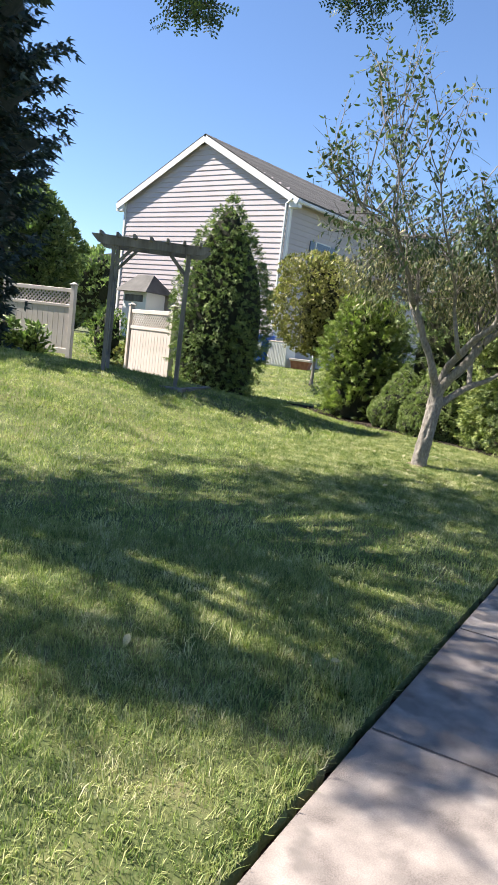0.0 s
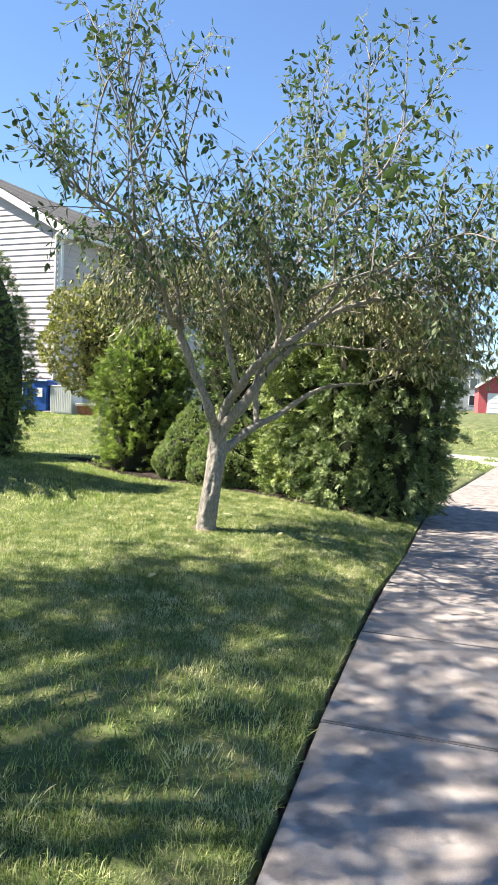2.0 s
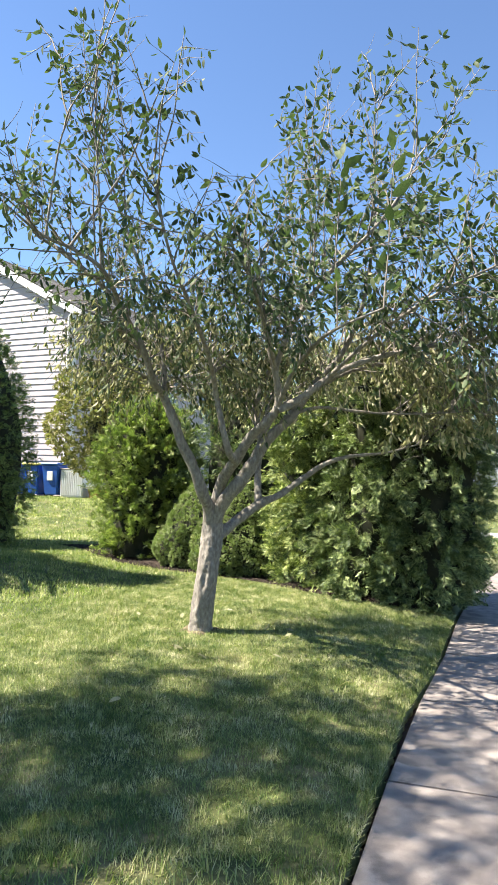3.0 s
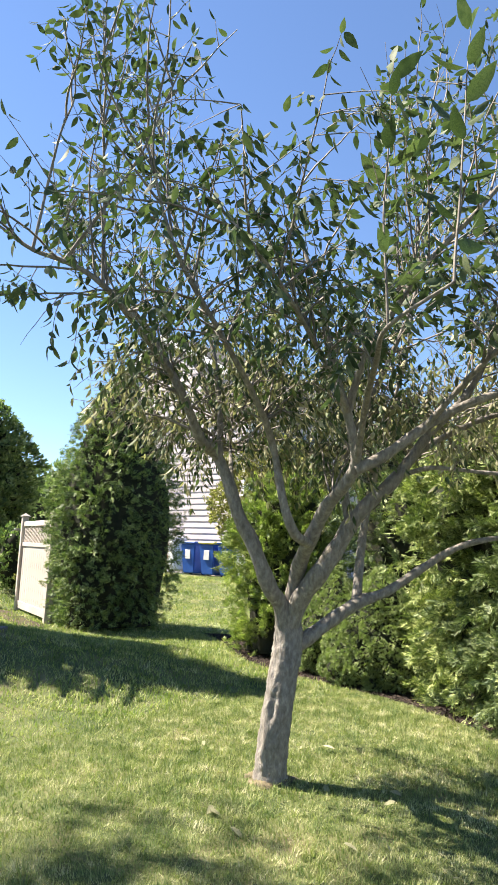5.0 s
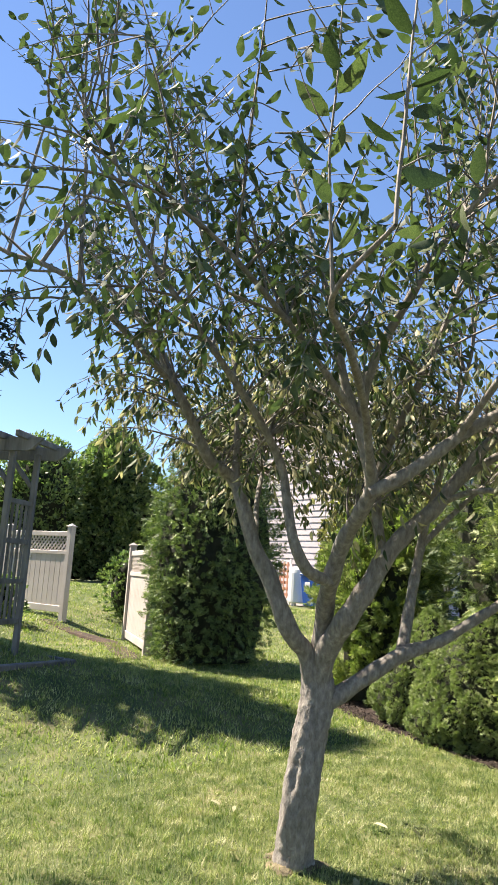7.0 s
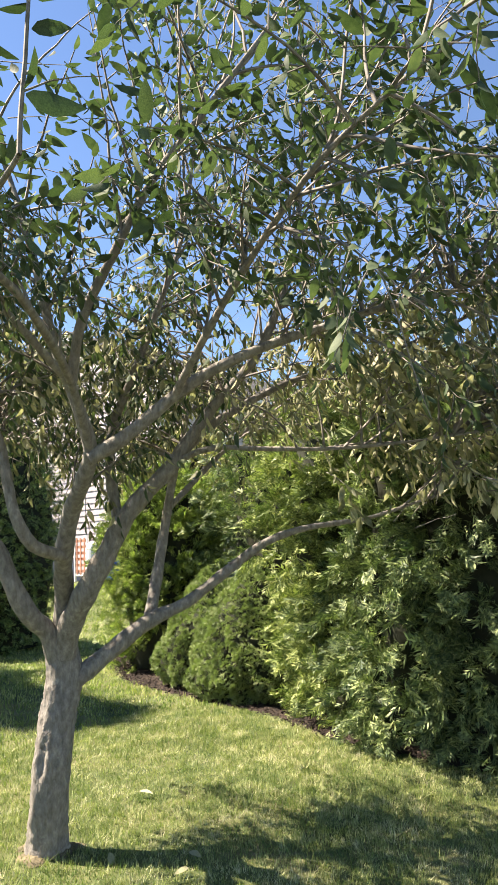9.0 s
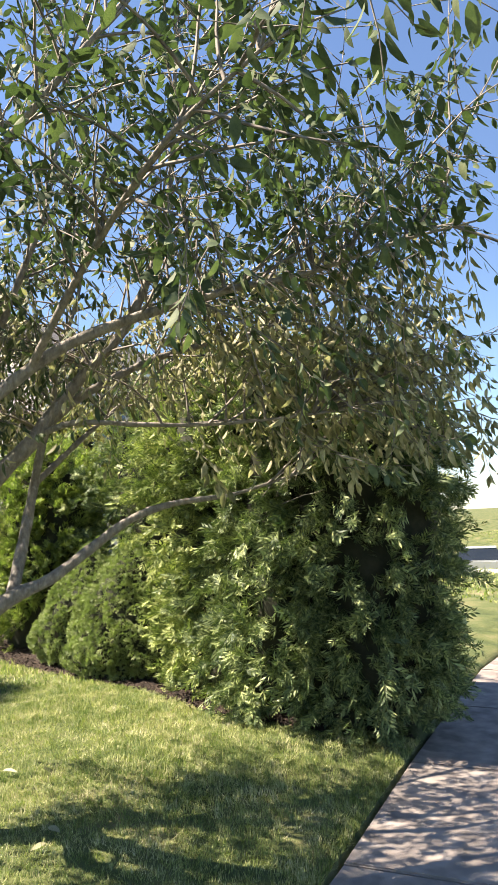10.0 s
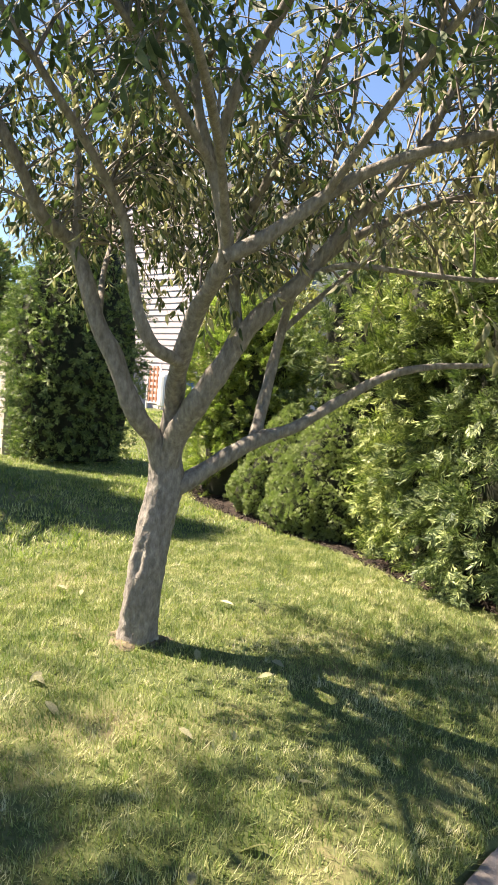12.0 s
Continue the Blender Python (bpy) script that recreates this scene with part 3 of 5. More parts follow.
def spruce(place, h, r, seed=5):
    """A tall blue spruce with drooping tiers of branches."""
    g = np.random.default_rng(seed)
    z0 = float(ground_z(*place))
    root = thing("spruce_tree", pose(place[0], place[1], z0), "tall blue-green spruce tree with drooping tiers", "spruce")
    line = smooth_line([(0, 0, -0.1, 0.2), (0, 0, h * 0.5, 0.11), (0, 0, h, 0.02)], 0.4)
    part("trunk", mesh_of("trunk", *tube_arrays(line, 8, 0.05), BARK, True), parent=root)
    chunks, wood = [], []
    z = 0.25
    while z < h - 0.15:
        u = z / h
        reach = r * np.interp(u, (0, 0.2, 0.4, 0.6, 0.73, 0.84, 1), (0.68, 0.85, 0.96, 0.82, 0.42, 0.2, 0.02))
        for a in np.arange(0, 2 * math.pi, 2 * math.pi / 9) + g.uniform(0, 6.28):
            l = reach * g.uniform(0.78, 1.12) + 0.1
            k = max(4, int(l / 0.13))
            t = np.linspace(0.0, 1, k)
            d = np.array([math.cos(a), math.sin(a), 0])
            dz = -0.32 * t * l * (1 - u) + 0.28 * t ** 2.5 * l
            p = d * (t * l)[:, None] + np.array([0, 0, z]) + np.c_[np.zeros(k), np.zeros(k), dz] + g.normal(0, 0.03, (k, 3))
            wood.append(tube_arrays(np.c_[p, np.linspace(0.03, 0.006, k)], 4))
            q = t > 0.22
            for turn in range(13 if math.cos(a) > -0.5 else 2):
                pp = p[q] + g.normal(0, 1, (q.sum(), 3)) * np.array([0.1, 0.1, 0.075])
                side = np.cross(d, [0, 0, 1])
                dirs = d * 0.9 + side * g.uniform(-1.0, 1.0, (q.sum(), 1)) + np.array([0, 0, -0.25]) + g.normal(0, 0.25, (q.sum(), 3))
                rot = frames_from(dirs, g.normal(0, 0.9, q.sum()))
                chunks.append(scattered(NEEDLE, pp, rot, g.uniform(0.16, 0.3, q.sum())))
        z += 0.3 + 0.1 * (1 - u)
    # dark shell inside the tiers, its colour stands in for inner shade
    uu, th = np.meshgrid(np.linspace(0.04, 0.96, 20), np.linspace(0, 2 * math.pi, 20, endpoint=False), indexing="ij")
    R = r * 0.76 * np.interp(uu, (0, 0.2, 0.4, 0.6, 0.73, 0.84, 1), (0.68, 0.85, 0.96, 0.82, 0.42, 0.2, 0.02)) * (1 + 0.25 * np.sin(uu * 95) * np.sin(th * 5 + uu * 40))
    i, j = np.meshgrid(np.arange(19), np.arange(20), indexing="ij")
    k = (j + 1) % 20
    part("shade_hull", mesh_of("shade_hull", np.stack([R * np.cos(th), R * np.sin(th), uu * h - 0.1 * R], -1).reshape(-1, 3), np.stack([i * 20 + j, i * 20 + k, (i + 1) * 20 + k, (i + 1) * 20 + j], -1).reshape(-1, 4), INNER_SHADE, True), parent=root, label="near-black inner shell standing in for the shade between sprays")
    tagged(part("branch_mass", mesh_of("branch_mass", *joined(wood), BARK, True), parent=root), kind="stuff")
    tagged(part("needles", mesh_of("needles", *joined(chunks), SPRUCE), parent=root), kind="stuff")
    return root


# ---- the ornamental tree ----
TREE_LINES = {
    "trunk": [(2.405, 9.36, 0.1, 0.1), (2.41, 9.35, 0.2, 0.09), (2.43, 9.32, 0.45, 0.086), (2.47, 9.33, 0.79, 0.084), (2.5, 9.36, 1.0, 0.086), (2.49, 9.34, 1.18, 0.07), (2.49, 9.33, 1.27, 0.05)],
    "left_limb": [(2.48, 9.33, 1.1, 0.055), (2.44, 9.27, 1.24, 0.048), (2.38, 9.17, 1.33, 0.045), (2.32, 9.11, 1.47, 0.042), (2.25, 9.11, 1.63, 0.04), (2.17, 9.09, 1.77, 0.038), (2.09, 9.09, 1.99, 0.034), (2.01, 9.1, 2.15, 0.03), (1.92, 8.95, 2.23, 0.027), (1.85, 8.86, 2.4, 0.024), (1.76, 8.8, 2.58, 0.022), (1.52, 8.9, 2.95, 0.019), (1.15, 9.1, 3.3, 0.015), (0.92, 9.3, 3.5, 0.01), (0.78, 9.4, 3.8, 0.005)],
    "left_leader": [(2.03, 9.1, 2.12, 0.024), (2.0, 9.15, 2.5, 0.02), (1.9, 9.25, 3.0, 0.016), (1.65, 9.35, 3.7, 0.012), (1.5, 9.45, 4.2, 0.008), (1.44, 9.5, 4.65, 0.004)],
    "inner_limb": [(2.61, 8.94, 1.62, 0.03), (2.52, 8.76, 1.67, 0.028), (2.46, 8.69, 1.81, 0.026), (2.42, 8.7, 1.98, 0.024), (2.38, 8.7, 2.16, 0.022), (2.3, 8.5, 2.36, 0.019), (2.12, 8.2, 2.65, 0.015), (1.9, 7.9, 3.0, 0.011), (1.75, 7.75, 3.5, 0.006)],
    "middle_limb": [(2.5, 9.33, 1.12, 0.055), (2.53, 9.25, 1.38, 0.048), (2.56, 9.12, 1.52, 0.046), (2.61, 8.95, 1.64, 0.044), (2.69, 8.78, 1.82, 0.04), (2.79, 8.6, 1.95, 0.036), (2.84, 8.5, 2.06, 0.033), (2.8, 8.42, 2.25, 0.028), (2.72, 8.38, 2.5, 0.023), (2.6, 8.4, 3.0, 0.016), (2.4, 8.5, 3.6, 0.009)],
    "right_limb": [(2.51, 9.32, 1.12, 0.058), (2.56, 9.25, 1.27, 0.056), (2.68, 9.12, 1.45, 0.054), (2.78, 9.08, 1.61, 0.05), (2.87, 9.06, 1.77, 0.046), (2.97, 9.05, 1.89, 0.042), (3.11, 9.03, 2.02, 0.038), (3.2, 9.05, 2.15, 0.034), (3.34, 9.1, 2.34, 0.03), (3.6, 9.1, 2.65, 0.025), (3.8, 9.1, 3.2, 0.018), (3.88, 9.15, 4.0, 0.012), (3.9, 9.2, 4.75, 0.006), (3.88, 9.15, 5.2, 0.003)],
    "right_bough": [(2.98, 9.05, 1.9, 0.03), (3.13, 9.12, 2.07, 0.027), (3.3, 9.18, 2.24, 0.024), (3.47, 9.22, 2.35, 0.022), (3.71, 9.25, 2.47, 0.019), (3.95, 9.25, 2.54, 0.016), (4.25, 9.2, 2.6, 0.012), (4.65, 9.15, 2.75, 0.008), (5.05, 9.05, 2.95, 0.004)],
    "rising_bough": [(2.78, 8.42, 2.3, 0.024), (2.85, 8.33, 2.56, 0.022), (2.99, 8.29, 2.82, 0.02), (3.17, 8.19, 3.08, 0.017), (3.4, 8.1, 3.32, 0.014), (3.65, 8.1, 3.65, 0.01), (3.85, 8.2, 4.05, 0.005)],
    "flat_bough": [(3.14, 9.04, 2.05, 0.016), (3.32, 8.95, 2.1, 0.014), (3.65, 8.93, 2.08, 0.012), (3.92, 8.92, 2.07, 0.01), (4.29, 8.86, 2.08, 0.007), (4.83, 8.71, 2.12, 0.004)],
    "low_limb": [(2.5, 9.35, 0.94, 0.05), (2.58, 9.36, 1.0, 0.045), (2.74, 9.42, 1.12, 0.041), (2.94, 9.44, 1.26, 0.038), (3.13, 9.47, 1.34, 0.028), (3.36, 9.48, 1.5, 0.025), (3.57, 9.45, 1.64, 0.021), (3.8, 9.42, 1.71, 0.017), (4.14, 9.45, 1.75, 0.011), (4.5, 9.4, 1.85, 0.006)],
    "rising_limb": [(2.93, 9.45, 1.24, 0.032), (2.96, 9.62, 1.5, 0.029), (3.0, 9.74, 1.79, 0.026), (3.05, 9.76, 2.05, 0.023), (3.12, 9.75, 2.3, 0.019), (3.17, 9.72, 2.6, 0.015), (3.3, 9.8, 3.1, 0.011), (3.35, 9.9, 3.9, 0.006)],
    "long_bough": [(2.84, 8.5, 2.02, 0.034), (2.99, 8.48, 2.1, 0.031), (3.2, 8.47, 2.26, 0.028), (3.36, 8.46, 2.36, 0.026), (3.55, 8.46, 2.44, 0.024), (3.74, 8.45, 2.5, 0.021), (3.88, 8.43, 2.53, 0.019), (4.06, 8.38, 2.57, 0.016), (4.33, 8.3, 2.6, 0.012), (4.7, 8.2, 2.7, 0.008), (5.0, 8.1, 2.75, 0.004)],
    "middle_leader": [(2.85, 9.07, 1.76, 0.03), (2.81, 9.09, 2.0, 0.027), (2.83, 9.07, 2.25, 0.024), (2.95, 9.0, 2.5, 0.021), (3.08, 8.95, 2.8, 0.017), (3.22, 8.95, 3.2, 0.012), (3.3, 9.0, 3.8, 0.007), (3.32, 9.05, 4.5, 0.003)],
    "far_bough": [(2.17, 9.09, 1.77, 0.018), (2.08, 9.4, 2.05, 0.016), (2.0, 9.8, 2.4, 0.013), (1.8, 10.2, 2.8, 0.01), (1.5, 10.4, 3.3, 0.005)],
    "back_bough": [(3.0, 9.75, 1.85, 0.02), (3.3, 10.1, 2.2, 0.016), (3.7, 10.4, 2.6, 0.011), (4.1, 10.5, 3.0, 0.005)],
    "left_spread": [(1.76, 8.8, 2.58, 0.02), (1.6, 8.5, 2.78, 0.018), (1.46, 8.2, 2.93, 0.016), (1.26, 8.2, 3.05, 0.014), (1.08, 8.15, 3.1, 0.011), (0.92, 8.1, 3.2, 0.008), (0.76, 8.05, 3.32, 0.004)],
    "left_riser": [(1.24, 8.2, 3.06, 0.012), (1.5, 8.2, 3.47, 0.01), (1.64, 8.2, 3.73, 0.008), (1.77, 8.2, 4.09, 0.006), (1.86, 8.2, 4.34, 0.003)],
    "inner_riser": [(1.46, 8.2, 2.93, 0.012), (1.43, 8.2, 3.45, 0.009), (1.38, 8.2, 3.92, 0.006), (1.27, 8.2, 4.35, 0.003)],
    "outer_riser": [(1.08, 8.15, 3.1, 0.01), (1.15, 8.2, 3.77, 0.007), (1.22, 8.2, 4.06, 0.005), (1.13, 8.2, 4.43, 0.003)],
    "near_shoot": [(2.84, 8.5, 2.06, 0.02), (2.85, 8.1, 2.28, 0.017), (2.85, 7.6, 2.38, 0.014), (2.85, 7.2, 2.4, 0.01), (3.04, 6.95, 2.48, 0.006)],
    "near_bough": [(3.2, 8.47, 2.26, 0.018), (3.45, 8.1, 2.55, 0.015), (3.75, 7.65, 2.8, 0.011), (4.05, 7.35, 2.95, 0.006)],
    "near_left": [(2.8, 8.42, 2.3, 0.018), (2.6, 8.0, 2.56, 0.014), (2.4, 7.6, 2.76, 0.01), (2.2, 7.3, 2.9, 0.005)],
}


STOUT = {"left_limb": 1.12, "middle_limb": 1.03, "right_limb": 1.08, "long_bough": 1.05, "inner_limb": 1.05, "low_limb": 1.08, "rising_limb": 1.1}


def perpendicular(g, t):
    v = g.normal(size=3)
    v -= (v @ t) * t
    return v / np.linalg.norm(v)


def shoot(g, start, direction, length, r0, r1, bend, wander=0.12, step=0.07):
    """A young branch that bends towards the vector bend as it grows."""
    k = max(4, int(length / step) + 1)
    p, d = np.array(start, float), np.array(direction, float)
    d /= np.linalg.norm(d)
    pts = []
    for i in range(k):
        pts.append((*p, r0 + (r1 - r0) * i / (k - 1)))
        d = d + np.asarray(bend) * (length / k) + g.normal(0, wander, 3) * 0.5
        d /= np.linalg.norm(d)
        p = p + d * length / (k - 1)
    return np.array(pts)


# hollows and scars on the trunk: height, bearing, depth, half height, half width
SCARS = ((0.62, -1.95, 0.03, 0.07, 0.022), (0.42, -2.75, 0.035, 0.1, 0.03), (0.24, -2.5, 0.02, 0.06, 0.02), (0.86, -2.3, 0.018, 0.06, 0.02), (0.36, -1.1, 0.02, 0.16, 0.014),
         (0.95, -2.9, 0.02, 0.09, 0.02), (0.3, -1.75, 0.014, 0.08, 0.012), (0.72, -0.8, 0.016, 0.12, 0.014))


def weathered_trunk(v, axis):
    """Gives a plain trunk its flutes, knobbly bark, hollows and root flare."""
    out = v - axis
    r = np.linalg.norm(out, axis=1)
    n = out / (r[:, None] + 1e-9)
    a = np.arctan2(n[:, 1], n[:, 0])
    z = v[:, 2]
    d = np.array([0.005 * noise.noise(Vector((x * 11, y * 11, h * 6))) + 0.006 * noise.noise(Vector((x * 42, y * 42, h * 22))) + 0.006 * noise.noise(Vector((x * 105, y * 105, h * 60)))
                  for x, y, h in v])
    d += 0.002 * np.sin(5 * a + 4 * z) + 0.014 * np.exp(-np.clip(z - 0.17, 0, 9) / 0.06) * (0.55 + 0.45 * np.sin(4 * a + 0.8))
    for h, b, deep, tall, wide in SCARS:
        gap = np.angle(np.exp(1j * (a - b))) * r
        q = ((z - h) / tall) ** 2 + (gap / wide) ** 2
        d += -0.55 * deep * np.exp(-q) + 0.18 * deep * np.exp(-((np.sqrt(q) - 1.7) / 0.45) ** 2)
    return v + n * np.minimum(d, r * 0.5)[:, None]


def ornamental_tree():
    g = np.random.default_rng(11)
    base = np.array([2.405, 9.36, float(ground_z(2.405, 9.36))])
    root = thing("ornamental_tree", pose(*base), "small ornamental tree with grey bark and olive leaves on lawn", "tree")
    boughs, leaves_p, leaves_d, leaves_s, leaves_old = [], [], [], [], []
    for name, pts in TREE_LINES.items():
        line = smooth_line(pts, 0.014 if name == "trunk" else 0.045)
        if name == "trunk":
            line[:, 3] *= 1.09
        else:
            line[:, 3] *= STOUT.get(name, 1.06) * (1 if name == "left_limb" else 1 - 0.12 * np.clip(line[:, 2] - 1.4, 0, 1))
            line[:, 3] *= 1 + 0.06 * np.sin(line[:, 2] * 31 + line[:, 0] * 17)
        v, f = tube_arrays(line, 44, 0.0) if name == "trunk" else tube_arrays(line, 12, 0.02)
        if name == "trunk":
            v = weathered_trunk(v, np.repeat(line[:, :3], 44, 0))
        part("trunk" if name == "trunk" else "limb", mesh_of(name, v - base, f, BARK, True), parent=root, label="leaning grey trunk with knots" if name == "trunk" else "")
        if name != "trunk":
            boughs.append((name, line))
    wood = []
    crown = np.array([2.75, 9.0, 2.3])

    def leafy(line, spacing, droop, size, lo=0.15):
        L = np.linalg.norm(np.diff(line[:, :3], axis=0), axis=1)
        s = np.r_[0, np.cumsum(L)]
        a = g.uniform(0, 6.28)
        for q in np.arange(s[-1] * lo, s[-1], spacing):
            i = min(np.searchsorted(s, q), len(line) - 1)
            t = line[i, :3] - line[i - 1, :3]
            t /= np.linalg.norm(t) + 1e-9
            a += 2.4 + g.normal(0, 0.3)
            ref = np.cross(t, [0.3, 0.2, 0.9])
            ref /= np.linalg.norm(ref) + 1e-9
            side = ref * math.cos(a) + np.cross(t, ref) * math.sin(a)
            leaves_p.append(line[i, :3] + side * 0.012)
            leaves_d.append(side + t * 0.5 + np.array([0, 0, -droop]) + g.normal(0, 0.25, 3))
            leaves_s.append(size * g.uniform(0.6, 1.2))
            dry = 0.85 if line[i, 0] > 3.4 and line[i, 2] < 2.8 else 0.45
            hanging = droop > 1.2 and line[i, 2] < 2.92 + 0.12 * g.normal() and line[i, 1] > 8.45
            leaves_old.append((1 if g.uniform() < dry else 2) if hanging else 0)
        leaves_p.append(line[-1, :3])
        leaves_d.append(line[-1, :3] - line[-2, :3] + g.normal(0, 0.01, 3))
        leaves_s.append(size * 0.8)
        leaves_old.append(1 if droop > 1.2 and line[-1, 1] > 8.45 and g.uniform() < 0.5 else 0)

    def twigs_on(line, spacing, length, droop, size, lo=0.2):
        L = np.linalg.norm(np.diff(line[:, :3], axis=0), axis=1)
        s = np.r_[0, np.cumsum(L)]
        for q in np.arange(s[-1] * lo, s[-1] * 0.97, spacing):
            i = min(np.searchsorted(s, q + g.uniform(-0.03, 0.03)), len(line) - 1)
            t = line[i, :3] - line[i - 1, :3]
            t /= np.linalg.norm(t) + 1e-9
            d = t * 0.6 + perpendicular(g, t) + np.array([0, 0, 0.15 - min(droop, 1.0) * 0.35])
            w = shoot(g, line[i, :3], d, length * g.uniform(0.5, 1.2), 0.0032, 0.0012, (0, 0, -min(droop, 1.0) * 1.2), 0.2)
            wood.append(w)
            if g.uniform() < (0.9 if droop > 0.6 else 0.62):
                leafy(w, 0.034 if droop > 1.2 else 0.04, droop, size)

    for name, line in boughs:
        if name == "near_shoot":
            continue
        L = np.linalg.norm(np.diff(line[:, :3], axis=0), axis=1)
        s = np.r_[0, np.cumsum(L)]
        start = {"low_limb": 0.82, "rising_limb": 0.45, "left_limb": 0.5, "inner_limb": 0.6, "middle_limb": 0.62, "rising_bough": 0.3, "near_shoot": 0.1, "near_bough": 0.3, "near_left": 0.3}.get(name, 0.38)
        for q in np.arange(s[-1] * start, s[-1] * 0.98, 0.085):
            i = min(np.searchsorted(s, q), len(line) - 1)
            p, t = line[i, :3], line[i, :3] - line[i - 1, :3]
            t /= np.linalg.norm(t) + 1e-9
            out = p - crown
            out /= np.linalg.norm(out) + 1e-9
            low = p[2] < 3.0 + g.normal(0, 0.2)
            if not low and g.uniform() < (0.7 if "riser" in name else 0.35):
                continue
            upright = g.uniform() < (0.3 if low else 0.6)
            d = t * 0.5 + perpendicular(g, t) * 0.8 + out * 0.5 + np.array([0, 0, 0.9 if upright else 0.1])
            length = g.uniform(0.45, 0.95) * (1.15 if upright else 0.95)
            droop = 0.15 if upright and not low else (1.9 if low else 0.85)
            b = shoot(g, p, d, length, 0.0085, 0.0025, (0, 0, 0.9 if upright else -0.5), 0.14)
            wood.append(b)
            twigs_on(b, 0.07 if low else 0.15, 0.36 if low else 0.26, droop, 0.068 if low else 0.078)
            leafy(b, 0.06, droop, 0.07 if low else 0.076, 0.45)
        leafy(line[int(len(line) * 0.8):], 0.06, 0.3, 0.09, 0.0)
    # finer boughs that fill the drooping lower crown and the airy top
    lines = np.vstack([l[int(len(l) * 0.35):] for _, l in boughs])
    lines = lines[(lines[:, 3] > 0.006)]
    zones = [((3.1, 9.1, 2.75), (2.0, 1.6, 0.6), 205, True), ((2.3, 9.4, 2.5), (1.3, 1.05, 0.5), 112, True), ((4.45, 8.95, 2.36), (0.7, 0.6, 0.3), 14, True), ((5.05, 8.95, 2.45), (0.5, 0.5, 0.45), 25, True), ((1.4, 8.8, 3.7), (1.0, 0.9, 0.7), 4, False),
             ((4.4, 9.0, 3.2), (0.9, 0.9, 1.0), 46, False), ((3.65, 7.85, 2.95), (1.0, 0.75, 0.62), 24, False), ((3.9, 8.6, 2.9), (0.9, 0.8, 0.6), 6, False)]
    for c, r, lower in [(c, r, w) for c, r, n, w in zones for _ in range(n)]:
        q = g.normal(size=3)
        q = q / np.linalg.norm(q) * g.uniform(0.25, 1) ** 0.5
        goal = np.array(c) + q * np.array(r)
        if not lower and goal[2] > 3.5 and abs(goal[0] - 2.55) < 0.45 or goal[0] < 2.4 and goal[2] < 2.0 or goal[1] < 8.2 and goal[2] < 2.4:
            continue
        if lower and 3.2 < goal[0] and g.uniform() < (0.58 if goal[2] > 2.55 else 0.3):
            continue
        d = np.linalg.norm(lines[:, :3] - goal, axis=1) + 0.6 * np.maximum(0, lines[:, 2] - goal[2])
        i = int(np.argmin(d))
        p = lines[i, :3]
        span = np.linalg.norm(goal - p)
        if span < 0.12:
            continue
        b = shoot(g, p, (goal - p) / span + np.array([0, 0, 0.5]), min(span * 1.1, 1.5), 0.009, 0.0025, (0, 0, -0.55 / max(span, 0.4)), 0.1)
        wood.append(b)
        twigs_on(b, 0.075 if lower else 0.16, 0.34, 2.2 if lower else 0.95, 0.058 if lower else 0.1, 0.25)
        leafy(b, 0.05, 2.2 if lower else 0.95, 0.058 if lower else 0.1, 0.4)
    # upright shoots with large leaves above the crown
    for x, y, z, dx, dy, l in ((2.85, 7.2, 2.4, -0.04, -0.08, 1.05), (3.04, 6.95, 2.48, 0.02, -0.02, 0.95), (1.4, 9.4, 4.0, -0.05, 0.05, 0.65), (1.0, 9.2, 3.4, -0.06, 0.05, 0.65),
                               (1.8, 9.4, 3.6, 0.05, 0.05, 0.95), (0.9, 9.3, 3.5, -0.05, 0.0, 0.5), (3.05, 9.1, 3.6, -0.05, 0.05, 1.15), (3.5, 9.2, 3.6, 0.0, 0.0, 1.35),
                               (3.9, 9.2, 4.2, 0.05, 0.0, 1.05), (4.2, 9.0, 3.1, 0.1, 0.0, 1.5), (4.6, 9.0, 2.9, 0.12, 0.0, 1.4)):
        b = shoot(g, (x, y, z), (dx, dy, 1.0), l, 0.007, 0.002, (dx * 0.3, dy * 0.3, 0.3), 0.05)
        wood.append(b)
        leafy(b, 0.055 if y < 8 else 0.06, 0.35, 0.125 if y < 8 else 0.09, 0.08)
        twigs_on(b, 0.28, 0.3, -0.1, 0.09, 0.15)
    # the crown is open to the sky between its two upper halves
    wood = [w for w in wood if not (abs(w[-1, 0] - 2.52) < 0.4 and w[-1, 2] > 3.5) and not (w[-1, 0] > 3.2 and w[-1, 2] < 1.76)]
    v, f = joined([tube_arrays(w, 3) for w in wood])
    tagged(part("twig_mass", mesh_of("twig_mass", v - base, f, TWIG, True), parent=root), kind="stuff")
    P, D, S = np.array(leaves_p), np.array(leaves_d), np.array(leaves_s)
    kept = ~((np.abs(P[:, 0] - 2.52) < 0.4) & (P[:, 2] > 3.5)) & ~((P[:, 0] < 2.3) & ((P[:, 2] > 2.85) | (P[:, 0] < 1.4)) & (g.uniform(0, 1, len(P)) < 0.28))
    kept &= ~((P[:, 0] > 3.2) & (P[:, 2] < 1.8 + 0.06 * np.sin(9 * P[:, 0])))
    kept &= ~((P[:, 0] > 3.3) & (P[:, 2] > 2.8) & (g.uniform(0, 1, len(P)) < 0.16))
    # the right end of the crown is thin above its wilted lower leaves
    green = np.array(leaves_old) == 0
